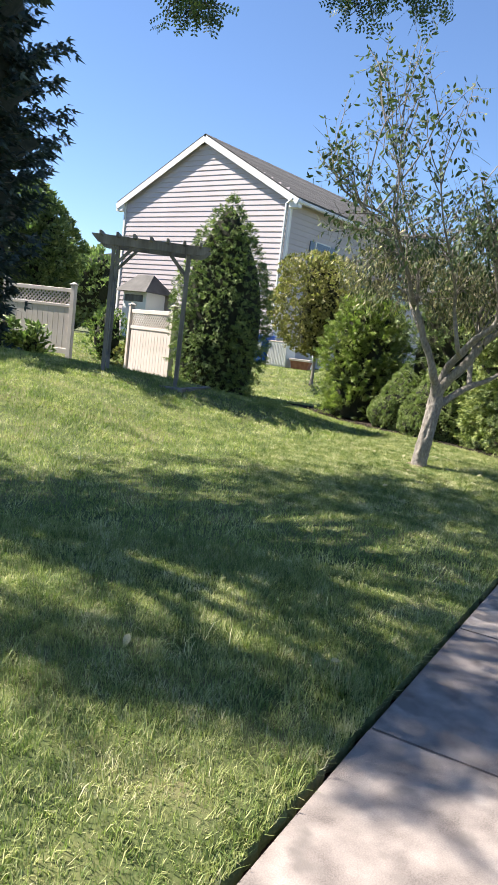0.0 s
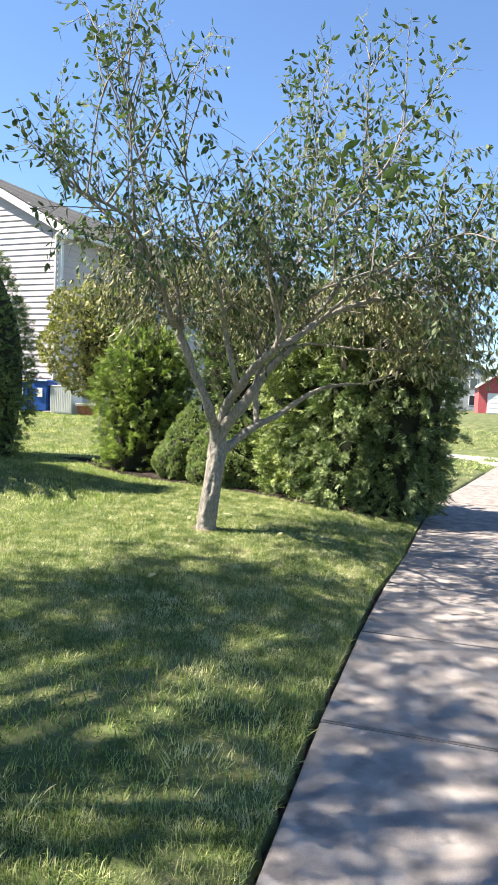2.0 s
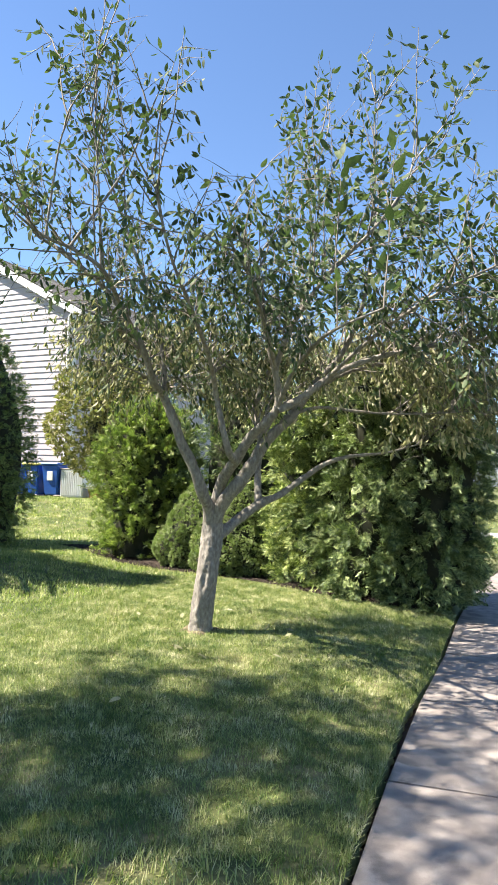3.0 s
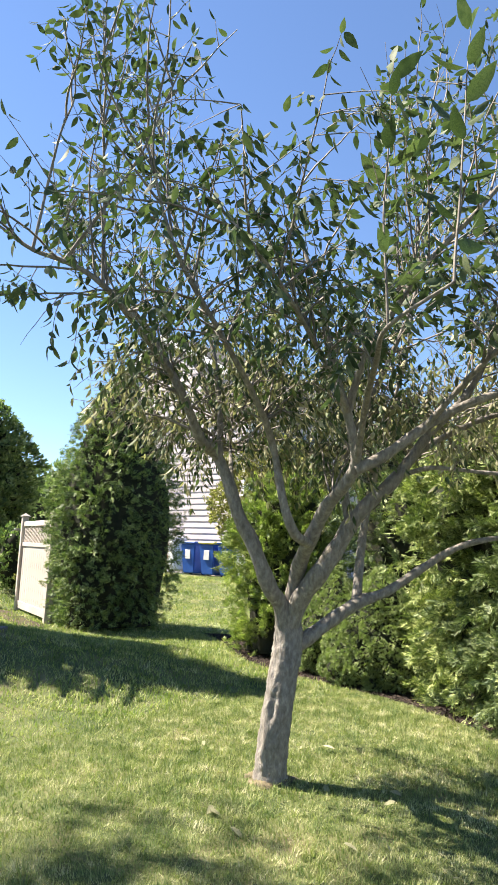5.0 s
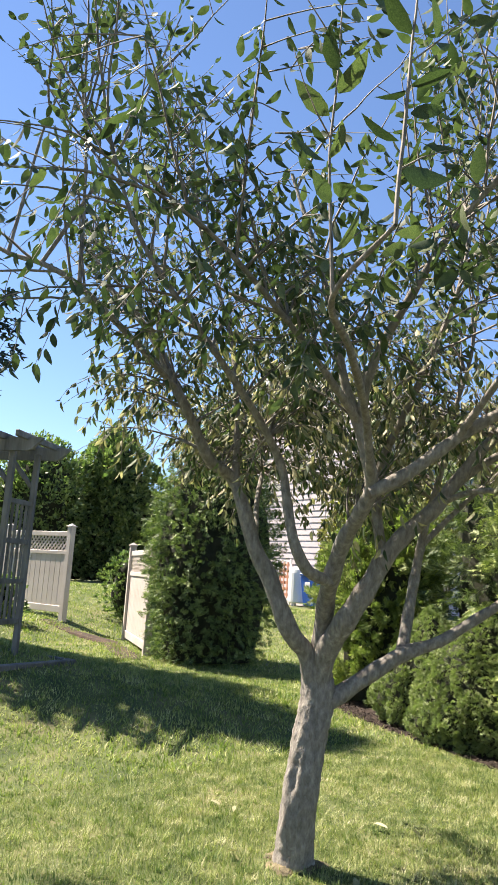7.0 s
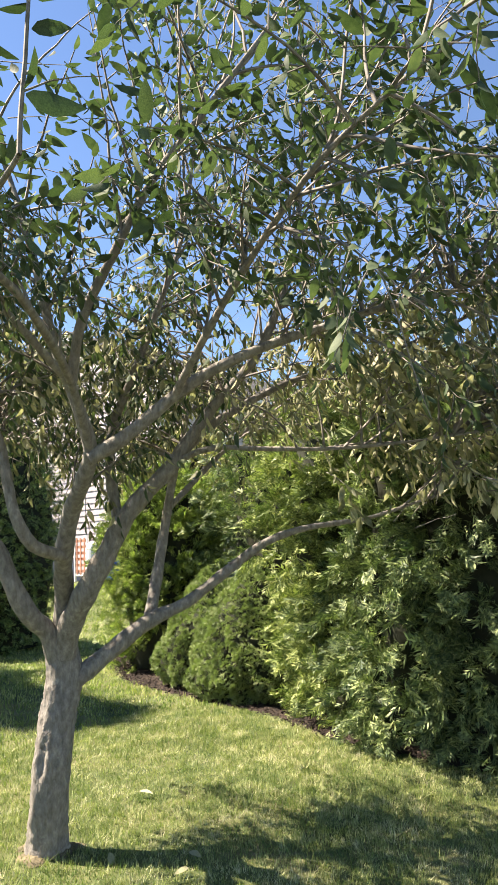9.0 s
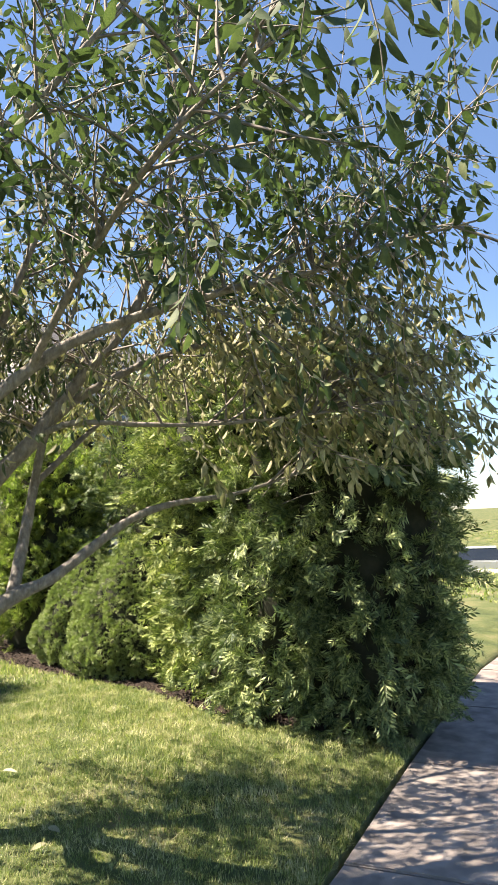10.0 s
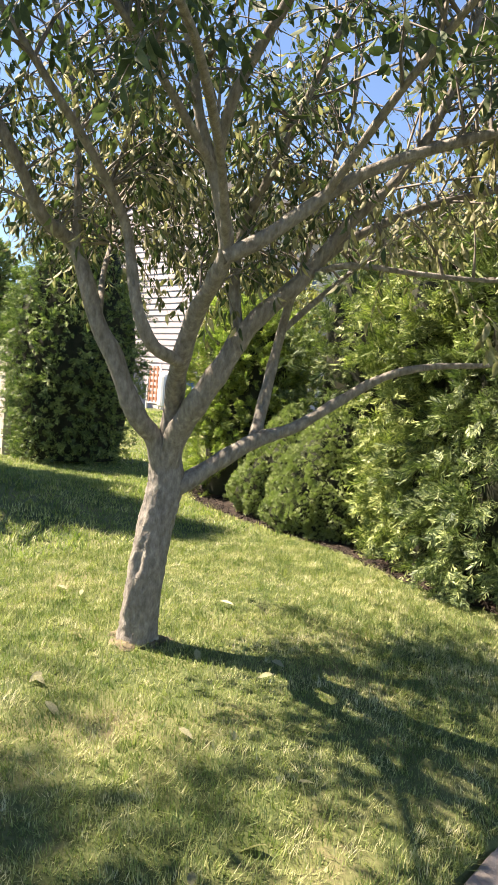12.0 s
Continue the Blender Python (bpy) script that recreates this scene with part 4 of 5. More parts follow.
    kept &= ~(green & (P[:, 0] > 3.4) & (P[:, 2] > 2.45) & (P[:, 2] < 3.4) & (P[:, 1] > 8.3) & (g.uniform(0, 1, len(P)) < 0.5))
    # a gap in the crown that lets the sun reach the trunk
    foot = P[:, 2] + (P[:, 0] - 2.42) / 0.763
    aside = P[:, 1] - 9.34 - 0.164 * (P[:, 2] - foot)
    kept &= ~((foot > 0.1) & (foot < 1.35) & (np.abs(aside) < 0.13) & (g.uniform(0, 1, len(P)) < 0.85))
    P, D, S = P[kept], D[kept], S[kept]
    rot = frames_from(D, g.normal(0, 0.7, len(P)) + math.pi)
    near = np.argsort(np.linalg.norm(P - np.array([3.2, 7.2, 2.8]), axis=1))
    old = np.array(leaves_old)[kept]
    old[(old != 1) & (P[:, 0] > 3.5) & (P[:, 2] < 2.8) & (P[:, 1] > 8.45) & (g.uniform(0, 1, len(P)) < 0.85)] = 1
    near = near[old[near] == 0]
    single = near[:280]
    rest = np.setdiff1d(np.arange(len(P)), single)
    for kind, mat, shape, text in ((0, LEAF, LEAFLET, "green ovate leaves"), (1, LEAF_OLD, SMALL, "wilting olive and tan leaves"), (2, LEAF, SMALL, "narrow hanging green leaves")):
        q = rest[old[rest] == kind]
        v, f = scattered(shape, P[q], rot[q], S[q] * (1 if kind == 0 else 1.15))
        tagged(part("leaf_mass", mesh_of("leaf_mass", v - base, f, mat), parent=root, label=text), kind="stuff")
    me = mesh_of("leaf", *LEAFLET, LEAF)
    for i in single:
        ob = part("leaf", me, parent=root)
        m = Matrix(rot[i].tolist()).to_4x4()
        ob.matrix_basis = Matrix.Translation(P[i] - base) @ m @ Matrix.Scale(float(S[i]), 4)
    return len(P)


# ---- house next door ----
def house_next_door():
    W, LEN, EAVE, RIDGE = 8.73, 13.0, 6.15, 8.45
    root = thing("house", pose(-6.0, 32.25, 0.75, 0, 0, -37.5), "two-storey house in pale pinkish vinyl siding with grey shingle roof", "house")
    bm = bmesh.new()
    box(bm, 0.03, 0.03, -0.8, W - 0.03, LEN, EAVE)
    part("wall", bm, SIDING, root)
    bm = bmesh.new()
    vs = [bm.verts.new(c) for c in ((0.05, 0.04, EAVE), (W - 0.05, 0.04, EAVE), (W / 2, 0.04, RIDGE - 0.12), (0.05, LEN, EAVE), (W - 0.05, LEN, EAVE), (W / 2, LEN, RIDGE - 0.12))]
    for a in ((0, 1, 2), (5, 4, 3), (0, 3, 4, 1), (1, 4, 5, 2), (2, 5, 3, 0)):
        bm.faces.new([vs[i] for i in a])
    part("gable", bm, SIDING, root)
    # lapped boards
    lap, shared, side = 0.195, None, None
    k = 0
    z = 0.0
    while z < RIDGE - 0.35:
        half = W / 2 if z < EAVE else W / 2 * (RIDGE - 0.15 - z) / (RIDGE - 0.15 - EAVE)

        def board(x0, x1):
            b = bmesh.new()
            ring = [(0.0, 0.0), (-0.028, 0.0), (-0.006, lap), (0.0, lap)]
            a = [b.verts.new((x0, y, zz)) for y, zz in ring]
            c = [b.verts.new((x1, y, zz)) for y, zz in ring]
            for i in range(4):
                b.faces.new((a[i], a[(i + 1) % 4], c[(i + 1) % 4], c[i]))
            b.faces.new(a[::-1])
            b.faces.new(c)
            bmesh.ops.recalc_face_normals(b, faces=b.faces)
            me = bpy.data.meshes.new("siding_board")
            b.to_mesh(me)
            b.free()
            me.materials.append(SIDING)
            return me
        if z < EAVE - 0.01:
            shared = shared or board(-W / 2 + 0.08, W / 2 - 0.08)
            side = side or board(0.08, LEN - 0.1)
            ob = part("siding_board", side, parent=root)
            ob.matrix_basis = pose(W, 0, z, 0, 0, 90)
            me = shared
        else:
            me = board(-half, half)
        ob = part("siding_board", me, parent=root)
        ob.location = (W / 2, 0.03, z)
        z += lap
    for x0, x1, y0, y1 in ((-0.03, 0.09, -0.03, 0.09), (W - 0.09, W + 0.04, -0.03, 0.09)):
        part("corner_board", boxed(x0, y0, -0.8, x1, y1, EAVE, bevel=0.01), TRIM, root)
    part("foundation", boxed(-0.005, 0.0, -1.6, W + 0.01, LEN + 0.01, -0.02), CONCRETE, root)
    # roof: two slopes with overhang, white rake boards and soffits
    slope = math.atan2(RIDGE - EAVE, W / 2)
    over, front = 0.38, 0.15
    for s in (-1, 1):
        x_e = W / 2 + s * (W / 2 + over)
        z_e = EAVE - over * math.tan(slope)
        bm = bmesh.new()
        t = 0.09
        q = [(W / 2, -front, RIDGE), (x_e, -front, z_e), (x_e, LEN + front, z_e), (W / 2, LEN + front, RIDGE)]
        lo = [bm.verts.new(c) for c in q]
        hi = [bm.verts.new((x, y, zz + t)) for x, y, zz in q]
        bm.faces.new(hi)
        bm.faces.new(lo[::-1])
        for i in range(4):
            bm.faces.new((lo[i], lo[(i + 1) % 4], hi[(i + 1) % 4], hi[i]))
        bmesh.ops.recalc_face_normals(bm, faces=bm.faces)
        roof = part("roof", bm, SHINGLE, root, "grey asphalt shingles")
        n = 22
        course = None
        L = math.hypot(W / 2 + over, RIDGE - z_e)
        bm = bmesh.new()
        box(bm, -0.01, -front - 0.02, 0, L / n, LEN + front, 0.012)
        course = bpy.data.meshes.new("shingle_course")
        bm.to_mesh(course)
        bm.free()
        course.materials.append(SHINGLE)
        for i in range(n):
            ob = part("shingle_course", course, parent=roof)
            f = i / n
            m = Matrix.Translation((W / 2 + (x_e - W / 2) * f, 0, RIDGE + (z_e - RIDGE) * f + t + 0.002)) @ Matrix.Rotation(slope if s > 0 else -slope, 4, "Y")
            ob.matrix_basis = m @ (Matrix.Identity(4) if s > 0 else Matrix.Diagonal((-1, 1, 1, 1))) @ Matrix.Rotation(radians(-0.7), 4, "Y")
        bm = bmesh.new()
        beam(bm, (W / 2, -front - 0.015, RIDGE - 0.08), (x_e, -front - 0.015, z_e - 0.08), 0.03, 0.24, 0)
        part("rake_board", bm, TRIM, root)
        bm = bmesh.new()
        beam(bm, (W / 2, -front / 2, RIDGE - 0.03), (x_e, -front / 2, z_e - 0.03), front, 0.02, 0)
        part("soffit", bm, TRIM, root)
        part("eave_return", boxed(x_e - 0.02 if s < 0 else W + 0.0, -front, z_e - 0.26, 0.0 if s < 0 else x_e + 0.02, 0.1, z_e + 0.06, bevel=0.01), TRIM, root)
        part("gutter", boxed(x_e - 0.07, -front, z_e - 0.1, x_e + 0.07, LEN, z_e + 0.02, bevel=0.02), TRIM, root)
    bm = bmesh.new()
    beam(bm, (W - 0.16, -0.06, EAVE - 0.3), (W - 0.16, -0.06, -0.7), 0.09, 0.07, 0.01)
    beam(bm, (W - 0.16, -0.06, EAVE - 0.3), (W + 0.25, -0.3, EAVE - 0.2), 0.08, 0.06, 0.01)
    part("downspout", bm, TRIM, root)
    # windows of the side wall
    for y, z, w, h in ((1.9, 3.3, 0.95, 1.5), (5.2, 3.3, 0.95, 1.5), (9.0, 3.3, 0.95, 1.5), (2.2, 0.6, 1.1, 1.5), (6.5, 0.3, 1.0, 2.1)):
        win = part("window", boxed(W + 0.02, y - 0.06, z - 0.06, W + 0.07, y + w + 0.06, z + h + 0.06, bevel=0.01), TRIM, root)
        for zz in (z, z + h / 2 + 0.02):
            part("pane", boxed(W + 0.065, y, zz, W + 0.076, y + w, zz + h / 2 - 0.02), GLASS, win)
        for yy in (y - 0.42, y + w + 0.08):
            part("shutter", boxed(W + 0.02, yy, z - 0.02, W + 0.06, yy + 0.34, z + h + 0.02, bevel=0.008), GLASS, root, "dark shutter")


def distant_house(name, place, turn, w, l, eave, ridge, wall, label, garage=False):
    z0 = float(ground_z(*place))
    root = thing("house", pose(place[0], place[1], z0, 0, 0, turn), label, "house")
    bm = bmesh.new()
    box(bm, 0, 0, -0.5, w, l, eave)
    a = [bm.verts.new(c) for c in ((0, 0.01, eave), (w, 0.01, eave), (w / 2, 0.01, ridge), (0, l, eave), (w, l, eave), (w / 2, l, ridge))]
    for q in ((0, 1, 2), (5, 4, 3), (1, 4, 5, 2), (2, 5, 3, 0)):
        bm.faces.new([a[i] for i in q])
    part("wall", bm, wall, root)
    sl = math.atan2(ridge - eave, w / 2)
    for s in (-1, 1):
        bm = bmesh.new()
        e = Vector((w / 2 + s * (w / 2 + 0.4), 0, eave - 0.4 * math.tan(sl) + 0.05))
        beam(bm, (w / 2, l / 2, ridge + 0.06), (e.x, l / 2, e.z), l + 0.8, 0.12, 0)
        part("roof", bm, SHINGLE, root)
        bm = bmesh.new()
        beam(bm, (w / 2, -0.42, ridge), (e.x, -0.42, e.z - 0.06), 0.05, 0.26, 0)
        part("rake_board", bm, TRIM, root)
    if garage:
        d = part("garage_door", boxed(w * 0.12, -0.08, 0, w * 0.88, 0.02, 2.15, bevel=0.01), TRIM, root, "white garage door")
        for i in range(4):
            part("door_panel", boxed(w * 0.13, -0.1, 0.05 + 0.53 * i, w * 0.87, -0.075, 0.52 + 0.53 * i, bevel=0.01), TRIM, d)
    else:
        for x in (0.15, 0.42, 0.7):
            for z in (0.9, 3.4):
                if z + 1.4 < eave:
                    win = part("window", boxed(w * x - 0.08, -0.06, z - 0.08, w * x + 1.08, 0.02, z + 1.48, bevel=0.01), TRIM, root)
                    part("pane", boxed(w * x, -0.075, z, w * x + 1.0, -0.055, z + 1.4), GLASS, win)


# ---- fence, arbour, bins ----
def fence_panel(a, b, label, posts=(True, True), h=1.75):
    a, b = Vector(a), Vector(b)
    za = float(ground_z(a.x, a.y))
    L = (b - a).length
    turn = math.degrees(math.atan2(b.y - a.y, b.x - a.x))
    root = thing("fence_panel", pose(a.x, a.y, za, 0, 0, turn), label, "fence", "garden fence panels")
    for k, x in enumerate((0.0, L)):
        if posts[k]:
            p = part("post", boxed(x - 0.065, -0.065, -0.3, x + 0.065, 0.065, h + 0.14, bevel=0.008), VINYL, root)
            bm = bmesh.new()
            box(bm, x - 0.085, -0.085, h + 0.14, x + 0.085, 0.085, h + 0.165, bevel=0.005)
            bmesh.ops.create_cone(bm, cap_ends=True, segments=4, radius1=0.1, radius2=0.01, depth=0.05, matrix=pose(x, 0, h + 0.19, 0, 0, 45))
            part("post_cap", bm, VINYL, p)
    for z0, z1 in ((0.06, 0.2), (h - 0.46, h - 0.38), (h - 0.06, h + 0.04)):
        part("rail", boxed(0.06, -0.035, z0, L - 0.06, 0.035, z1, bevel=0.006), VINYL, root)
    n = max(2, int((L - 0.14) / 0.16))
    w = (L - 0.14) / n
    me = None
    for i in range(n):
        if me is None:
            bm = boxed(0.003, -0.014, 0.2, w - 0.003, 0.014, h - 0.46, bevel=0.004)
            me = bpy.data.meshes.new("fence_board")
            bm.to_mesh(me)
            bm.free()
            me.materials.append(VINYL)
        ob = part("fence_board", me, parent=root)
        ob.location.x = 0.07 + i * w
    z0, z1 = h - 0.38, h - 0.06
    hgt = z1 - z0
    strips = []
    x = 0.07 - hgt
    while x < L - 0.07:
        for s, y in ((1, -0.008), (-1, 0.008)):
            xa, xb = (x, x + hgt) if s > 0 else (x + hgt, x)
            pa, pb = Vector((xa, y, z0)), Vector((xb, y, z1))
            lo, hi = 0.07, L - 0.07
            if min(xa, xb) < lo or max(xa, xb) > hi:
                d = pb - pa
                ts = sorted(((lo - xa) / d.x, (hi - xa) / d.x))
                t0, t1 = max(0, ts[0]), min(1, ts[1])
                if t1 - t0 < 0.1:
                    continue
                pa, pb = pa + d * t0, pa + d * t1
            bm = bmesh.new()
            beam(bm, pa, pb, 0.012, 0.032, 0)
            part("lattice_strip", bm, VINYL, root)
        x += 0.12
    return root


def arbour():
    """Weathered garden arbour: two trellis sides, beams with cut ends and cross rafters."""
    a, b = Vector((-2.22, 11.5)), Vector((-1.07, 11.57))
    L = (b - a).length
    turn = math.degrees(math.atan2(b.y - a.y, b.x - a.x))
    z0 = float(min(ground_z(a.x, a.y), ground_z(b.x, b.y)))
    root = thing("garden_arbour", pose(a.x, a.y, z0, 0, 0, turn), "weathered grey wooden garden arbour with trellis sides", "arbour")
    H, D = 2.12, 0.5
    for x in (0.0, L):
        for y in (0.0, D):
            part("post", boxed(x - 0.028, y - 0.028, -0.25, x + 0.028, y + 0.028, H, bevel=0.005), WEATHERED, root)
        for z in (0.35, 0.75, 1.15, 1.55):
            part("trellis_rail", boxed(x - 0.02, 0.045, z, x + 0.02, D - 0.045, z + 0.05, bevel=0.004), WEATHERED, root)
        for y in (0.12, 0.21, 0.3, 0.39):
            part("trellis_slat", boxed(x - 0.012, y - 0.012, 0.35, x + 0.012, y + 0.012, 1.58, bevel=0.003), WEATHERED, root)
        s = 1 if x == 0 else -1
        for y in (0.0, D):
            bm = bmesh.new()
            beam(bm, (x + s * 0.03, y, H - 0.36), (x + s * 0.3, y, H - 0.06), 0.035, 0.045, 0.004)
            part("brace", bm, WEATHERED, root)
    for y in (-0.055, D + 0.055):
        bm = bmesh.new()
        o = 0.34
        prof = [(-o, H + 0.06), (-o + 0.1, H - 0.04), (-o + 0.16, H - 0.06), (L + o - 0.16, H - 0.06), (L + o - 0.1, H - 0.04), (L + o, H + 0.06), (L + o, H + 0.08), (-o, H + 0.08)]
        f = [bm.verts.new((x, y - 0.02, z)) for x, z in prof]
        k = [bm.verts.new((x, y + 0.02, z)) for x, z in prof]
        bm.faces.new(f)
        bm.faces.new(k[::-1])
        for i in range(len(prof)):
            bm.faces.new((f[i], k[i], k[(i + 1) % 8], f[(i + 1) % 8]))
        bmesh.ops.recalc_face_normals(bm, faces=bm.faces)
        part("beam", bm, WEATHERED, root)
    n = 7
    for i in range(n):
        x = -0.18 + (L + 0.36) * i / (n - 1)
        part("rafter", boxed(x - 0.02, -0.28, H + 0.05, x + 0.02, D + 0.28, H + 0.115, bevel=0.006), WEATHERED, root)
    part("sill", boxed(-0.35, -0.12, -0.2, L + 0.12, D + 0.12, -0.03, bevel=0.015), WEATHERED, root, "weathered timber sill at ground level")


def timber_landing(m):
    """Low framed bed of dark sleepers at the foot of the arbour."""
    root = thing("timber_landing", m, "low dark timber sleeper landing under the arbour", "garden edging")
    for x0, y0, x1, y1 in ((-0.6, -0.62, 0.66, -0.54), (-0.6, 0.54, 0.66, 0.62), (-0.6, -0.538, -0.52, 0.538), (0.58, -0.538, 0.66, 0.538)):
        part("sleeper", boxed(x0, y0, -0.25, x1, y1, 0.085, bevel=0.01), WEATHERED, root)
    part("soil_fill", boxed(-0.518, -0.538, -0.25, 0.578, 0.538, 0.05, bevel=0.01), SOIL, root, "dark soil filling")


def wheelie_bin(m, body, lid, label):
    root = thing("wheeled_bin", m, label, "bin", "bins beside the house")
    bm = bmesh.new()
    b = [bm.verts.new(c) for c in ((-0.22, -0.24, 0.06), (0.22, -0.24, 0.06), (0.22, 0.24, 0.06), (-0.22, 0.24, 0.06))]
    t = [bm.verts.new(c) for c in ((-0.29, -0.33, 0.96), (0.29, -0.33, 0.96), (0.29, 0.33, 0.96), (-0.29, 0.33, 0.96))]
    bm.faces.new(b[::-1])
    bm.faces.new(t)
    for i in range(4):
        bm.faces.new((b[i], b[(i + 1) % 4], t[(i + 1) % 4], t[i]))
    bmesh.ops.bevel(bm, geom=list(bm.edges), offset=0.03, segments=2, affect="EDGES")
    part("body", bm, body, root)
    part("lid", boxed(-0.31, -0.36, 0.965, 0.31, 0.35, 1.04, bevel=0.03), lid, root)
    part("label", boxed(-0.1, -0.315, 0.5, 0.1, -0.285, 0.78, bevel=0.004), TRIM, root, "white sticker")
    bm = bmesh.new()
    beam(bm, (-0.24, 0.4, 0.98), (0.24, 0.4, 0.98), 0.03, 0.03)
    part("handle", bm, body, root)
    for x in (-0.25, 0.25):
        bm = bmesh.new()
        bmesh.ops.create_cone(bm, cap_ends=True, segments=16, radius1=0.1, radius2=0.1, depth=0.05, matrix=pose(x, 0.22, 0.1, 0, 90, 0))
        part("wheel", bm, GLASS, root)


def garden_shed(m):
    root = thing("garden_shed", m, "small pale garden shed with a grey roof behind the fence", "shed")
    part("body", boxed(-0.5, -0.4, -0.4, 0.5, 0.4, 2.0, bevel=0.01), TRIM, root)
    # eave shadow on the front wall, made as a thin dark board
    part("louver", boxed(-0.42, -0.42, 1.66, 0.36, -0.38, 1.86, bevel=0.005), WEATHERED, root, "dark strip standing in for the shadow under the eave")
    bm = bmesh.new()
    lo = [bm.verts.new(c) for c in ((-0.68, -0.62, 1.95), (0.68, -0.62, 1.95), (0.68, 0.62, 1.95), (-0.68, 0.62, 1.95))]
    hi = [bm.verts.new(c) for c in ((-0.34, 0.0, 2.5), (0.34, 0.0, 2.5))]
    bm.faces.new((lo[0], lo[1], hi[1], hi[0]))
    bm.faces.new((lo[1], lo[2], hi[1]))
    bm.faces.new((lo[2], lo[3], hi[0], hi[1]))
    bm.faces.new((lo[3], lo[0], hi[0]))
    bm.faces.new(lo[::-1])
    part("roof", bm, SHINGLE, root)


def utility_box(m):
    root = thing("utility_box", m, "pale ribbed metal utility box beside the bins", "utility box")
    part("body", boxed(-0.38, -0.36, 0, 0.38, 0.36, 0.85, bevel=0.02), TRIM, root)
    for i in range(12):
        x = -0.35 + 0.0636 * i
        part("rib", boxed(x - 0.012, -0.385, 0.06, x + 0.012, -0.36, 0.8, bevel=0.004), TRIM, root)
    part("lid", boxed(-0.4, -0.38, 0.85, 0.4, 0.38, 0.89, bevel=0.01), VINYL, root)


def planter(m):
    root = thing("planter", m, "low pinkish terracotta planter with a pale rim by the house", "planter")
    bm = bmesh.new()
    lo = [bm.verts.new(c) for c in ((-0.3, -0.16, 0), (0.3, -0.16, 0), (0.3, 0.16, 0), (-0.3, 0.16, 0))]
    hi = [bm.verts.new(c) for c in ((-0.35, -0.2, 0.3), (0.35, -0.2, 0.3), (0.35, 0.2, 0.3), (-0.35, 0.2, 0.3))]
    bm.faces.new(lo[::-1])
    for i in range(4):
        bm.faces.new((lo[i], lo[(i + 1) % 4], hi[(i + 1) % 4], hi[i]))
    part("body", bm, BRICK, root)
    for x0, y0, x1, y1 in ((-0.38, -0.23, 0.38, -0.17), (-0.38, 0.17, 0.38, 0.23), (-0.38, -0.17, -0.32, 0.17), (0.32, -0.17, 0.38, 0.17)):
        part("rim", boxed(x0, y0, 0.28, x1, y1, 0.36, bevel=0.01), VINYL, root, "pale rim")
    part("soil", boxed(-0.33, -0.18, 0.2, 0.33, 0.18, 0.25), SOIL, root)


def leaning_board(a, b):
    root = thing("leaning_board", pose(*a), "white board leaning beside the house", "board")
    bm = bmesh.new()
    beam(bm, (0, 0, 0), Vector(b) - Vector(a), 0.03, 0.16, 0.006)
    part("board", bm, TRIM, root)


def lattice_screen(m):
    root = thing("lattice_screen", m, "terracotta lattice screen with pale frame by the house", "trellis")
    for x in (-0.3, 0.3):
        part("frame_post", boxed(x - 0.03, -0.03, -0.2, x + 0.03, 0.03, 1.45, bevel=0.005), TRIM, root)
    for z in (0.2, 1.4):
        part("frame_rail", boxed(-0.3, -0.025, z - 0.03, 0.3, 0.025, z + 0.03, bevel=0.005), TRIM, root)
    for i in range(6):
        z = 0.33 + 0.19 * i
        part("slat", boxed(-0.28, -0.012, z - 0.045, 0.28, 0.008, z + 0.045, bevel=0.004), BRICK, root)
    for i in range(3):
        x = -0.18 + 0.18 * i
        part("slat", boxed(x - 0.03, -0.03, 0.22, x + 0.03, -0.014, 1.38, bevel=0.004), BRICK, root)


def storage_tank(m):
    """Upright white tank with a domed top and three feet."""
    root = thing("storage_tank", m, "white upright metal tank standing by the house wall", "tank")
    rings = [(0.27, 0.09), (0.305, 0.13), (0.31, 0.2), (0.31, 1.02), (0.29, 1.12), (0.22, 1.19), (0.1, 1.23), (0.0, 1.235)]
    bm = bmesh.new()
    rows = [[bm.verts.new((r * math.cos(k * math.pi / 12), r * math.sin(k * math.pi / 12), z)) for k in range(24)] for r, z in rings[:-1]]
    for a, b in zip(rows, rows[1:]):
        for k in range(24):
            bm.faces.new((a[k], a[(k + 1) % 24], b[(k + 1) % 24], b[k]))
    bm.faces.new(rows[-1])
    bm.faces.new(rows[0][::-1])
    part("body", bm, TRIM, root)
    for k in range(3):
        x, y = 0.22 * math.cos(k * 2.094), 0.22 * math.sin(k * 2.094)
        part("foot", boxed(x - 0.03, y - 0.03, -0.05, x + 0.03, y + 0.03, 0.12, bevel=0.005), TRIM, root)
    part("valve_cap", boxed(-0.06, -0.06, 1.22, 0.06, 0.06, 1.3, bevel=0.02), WEATHERED, root, "grey valve cap")


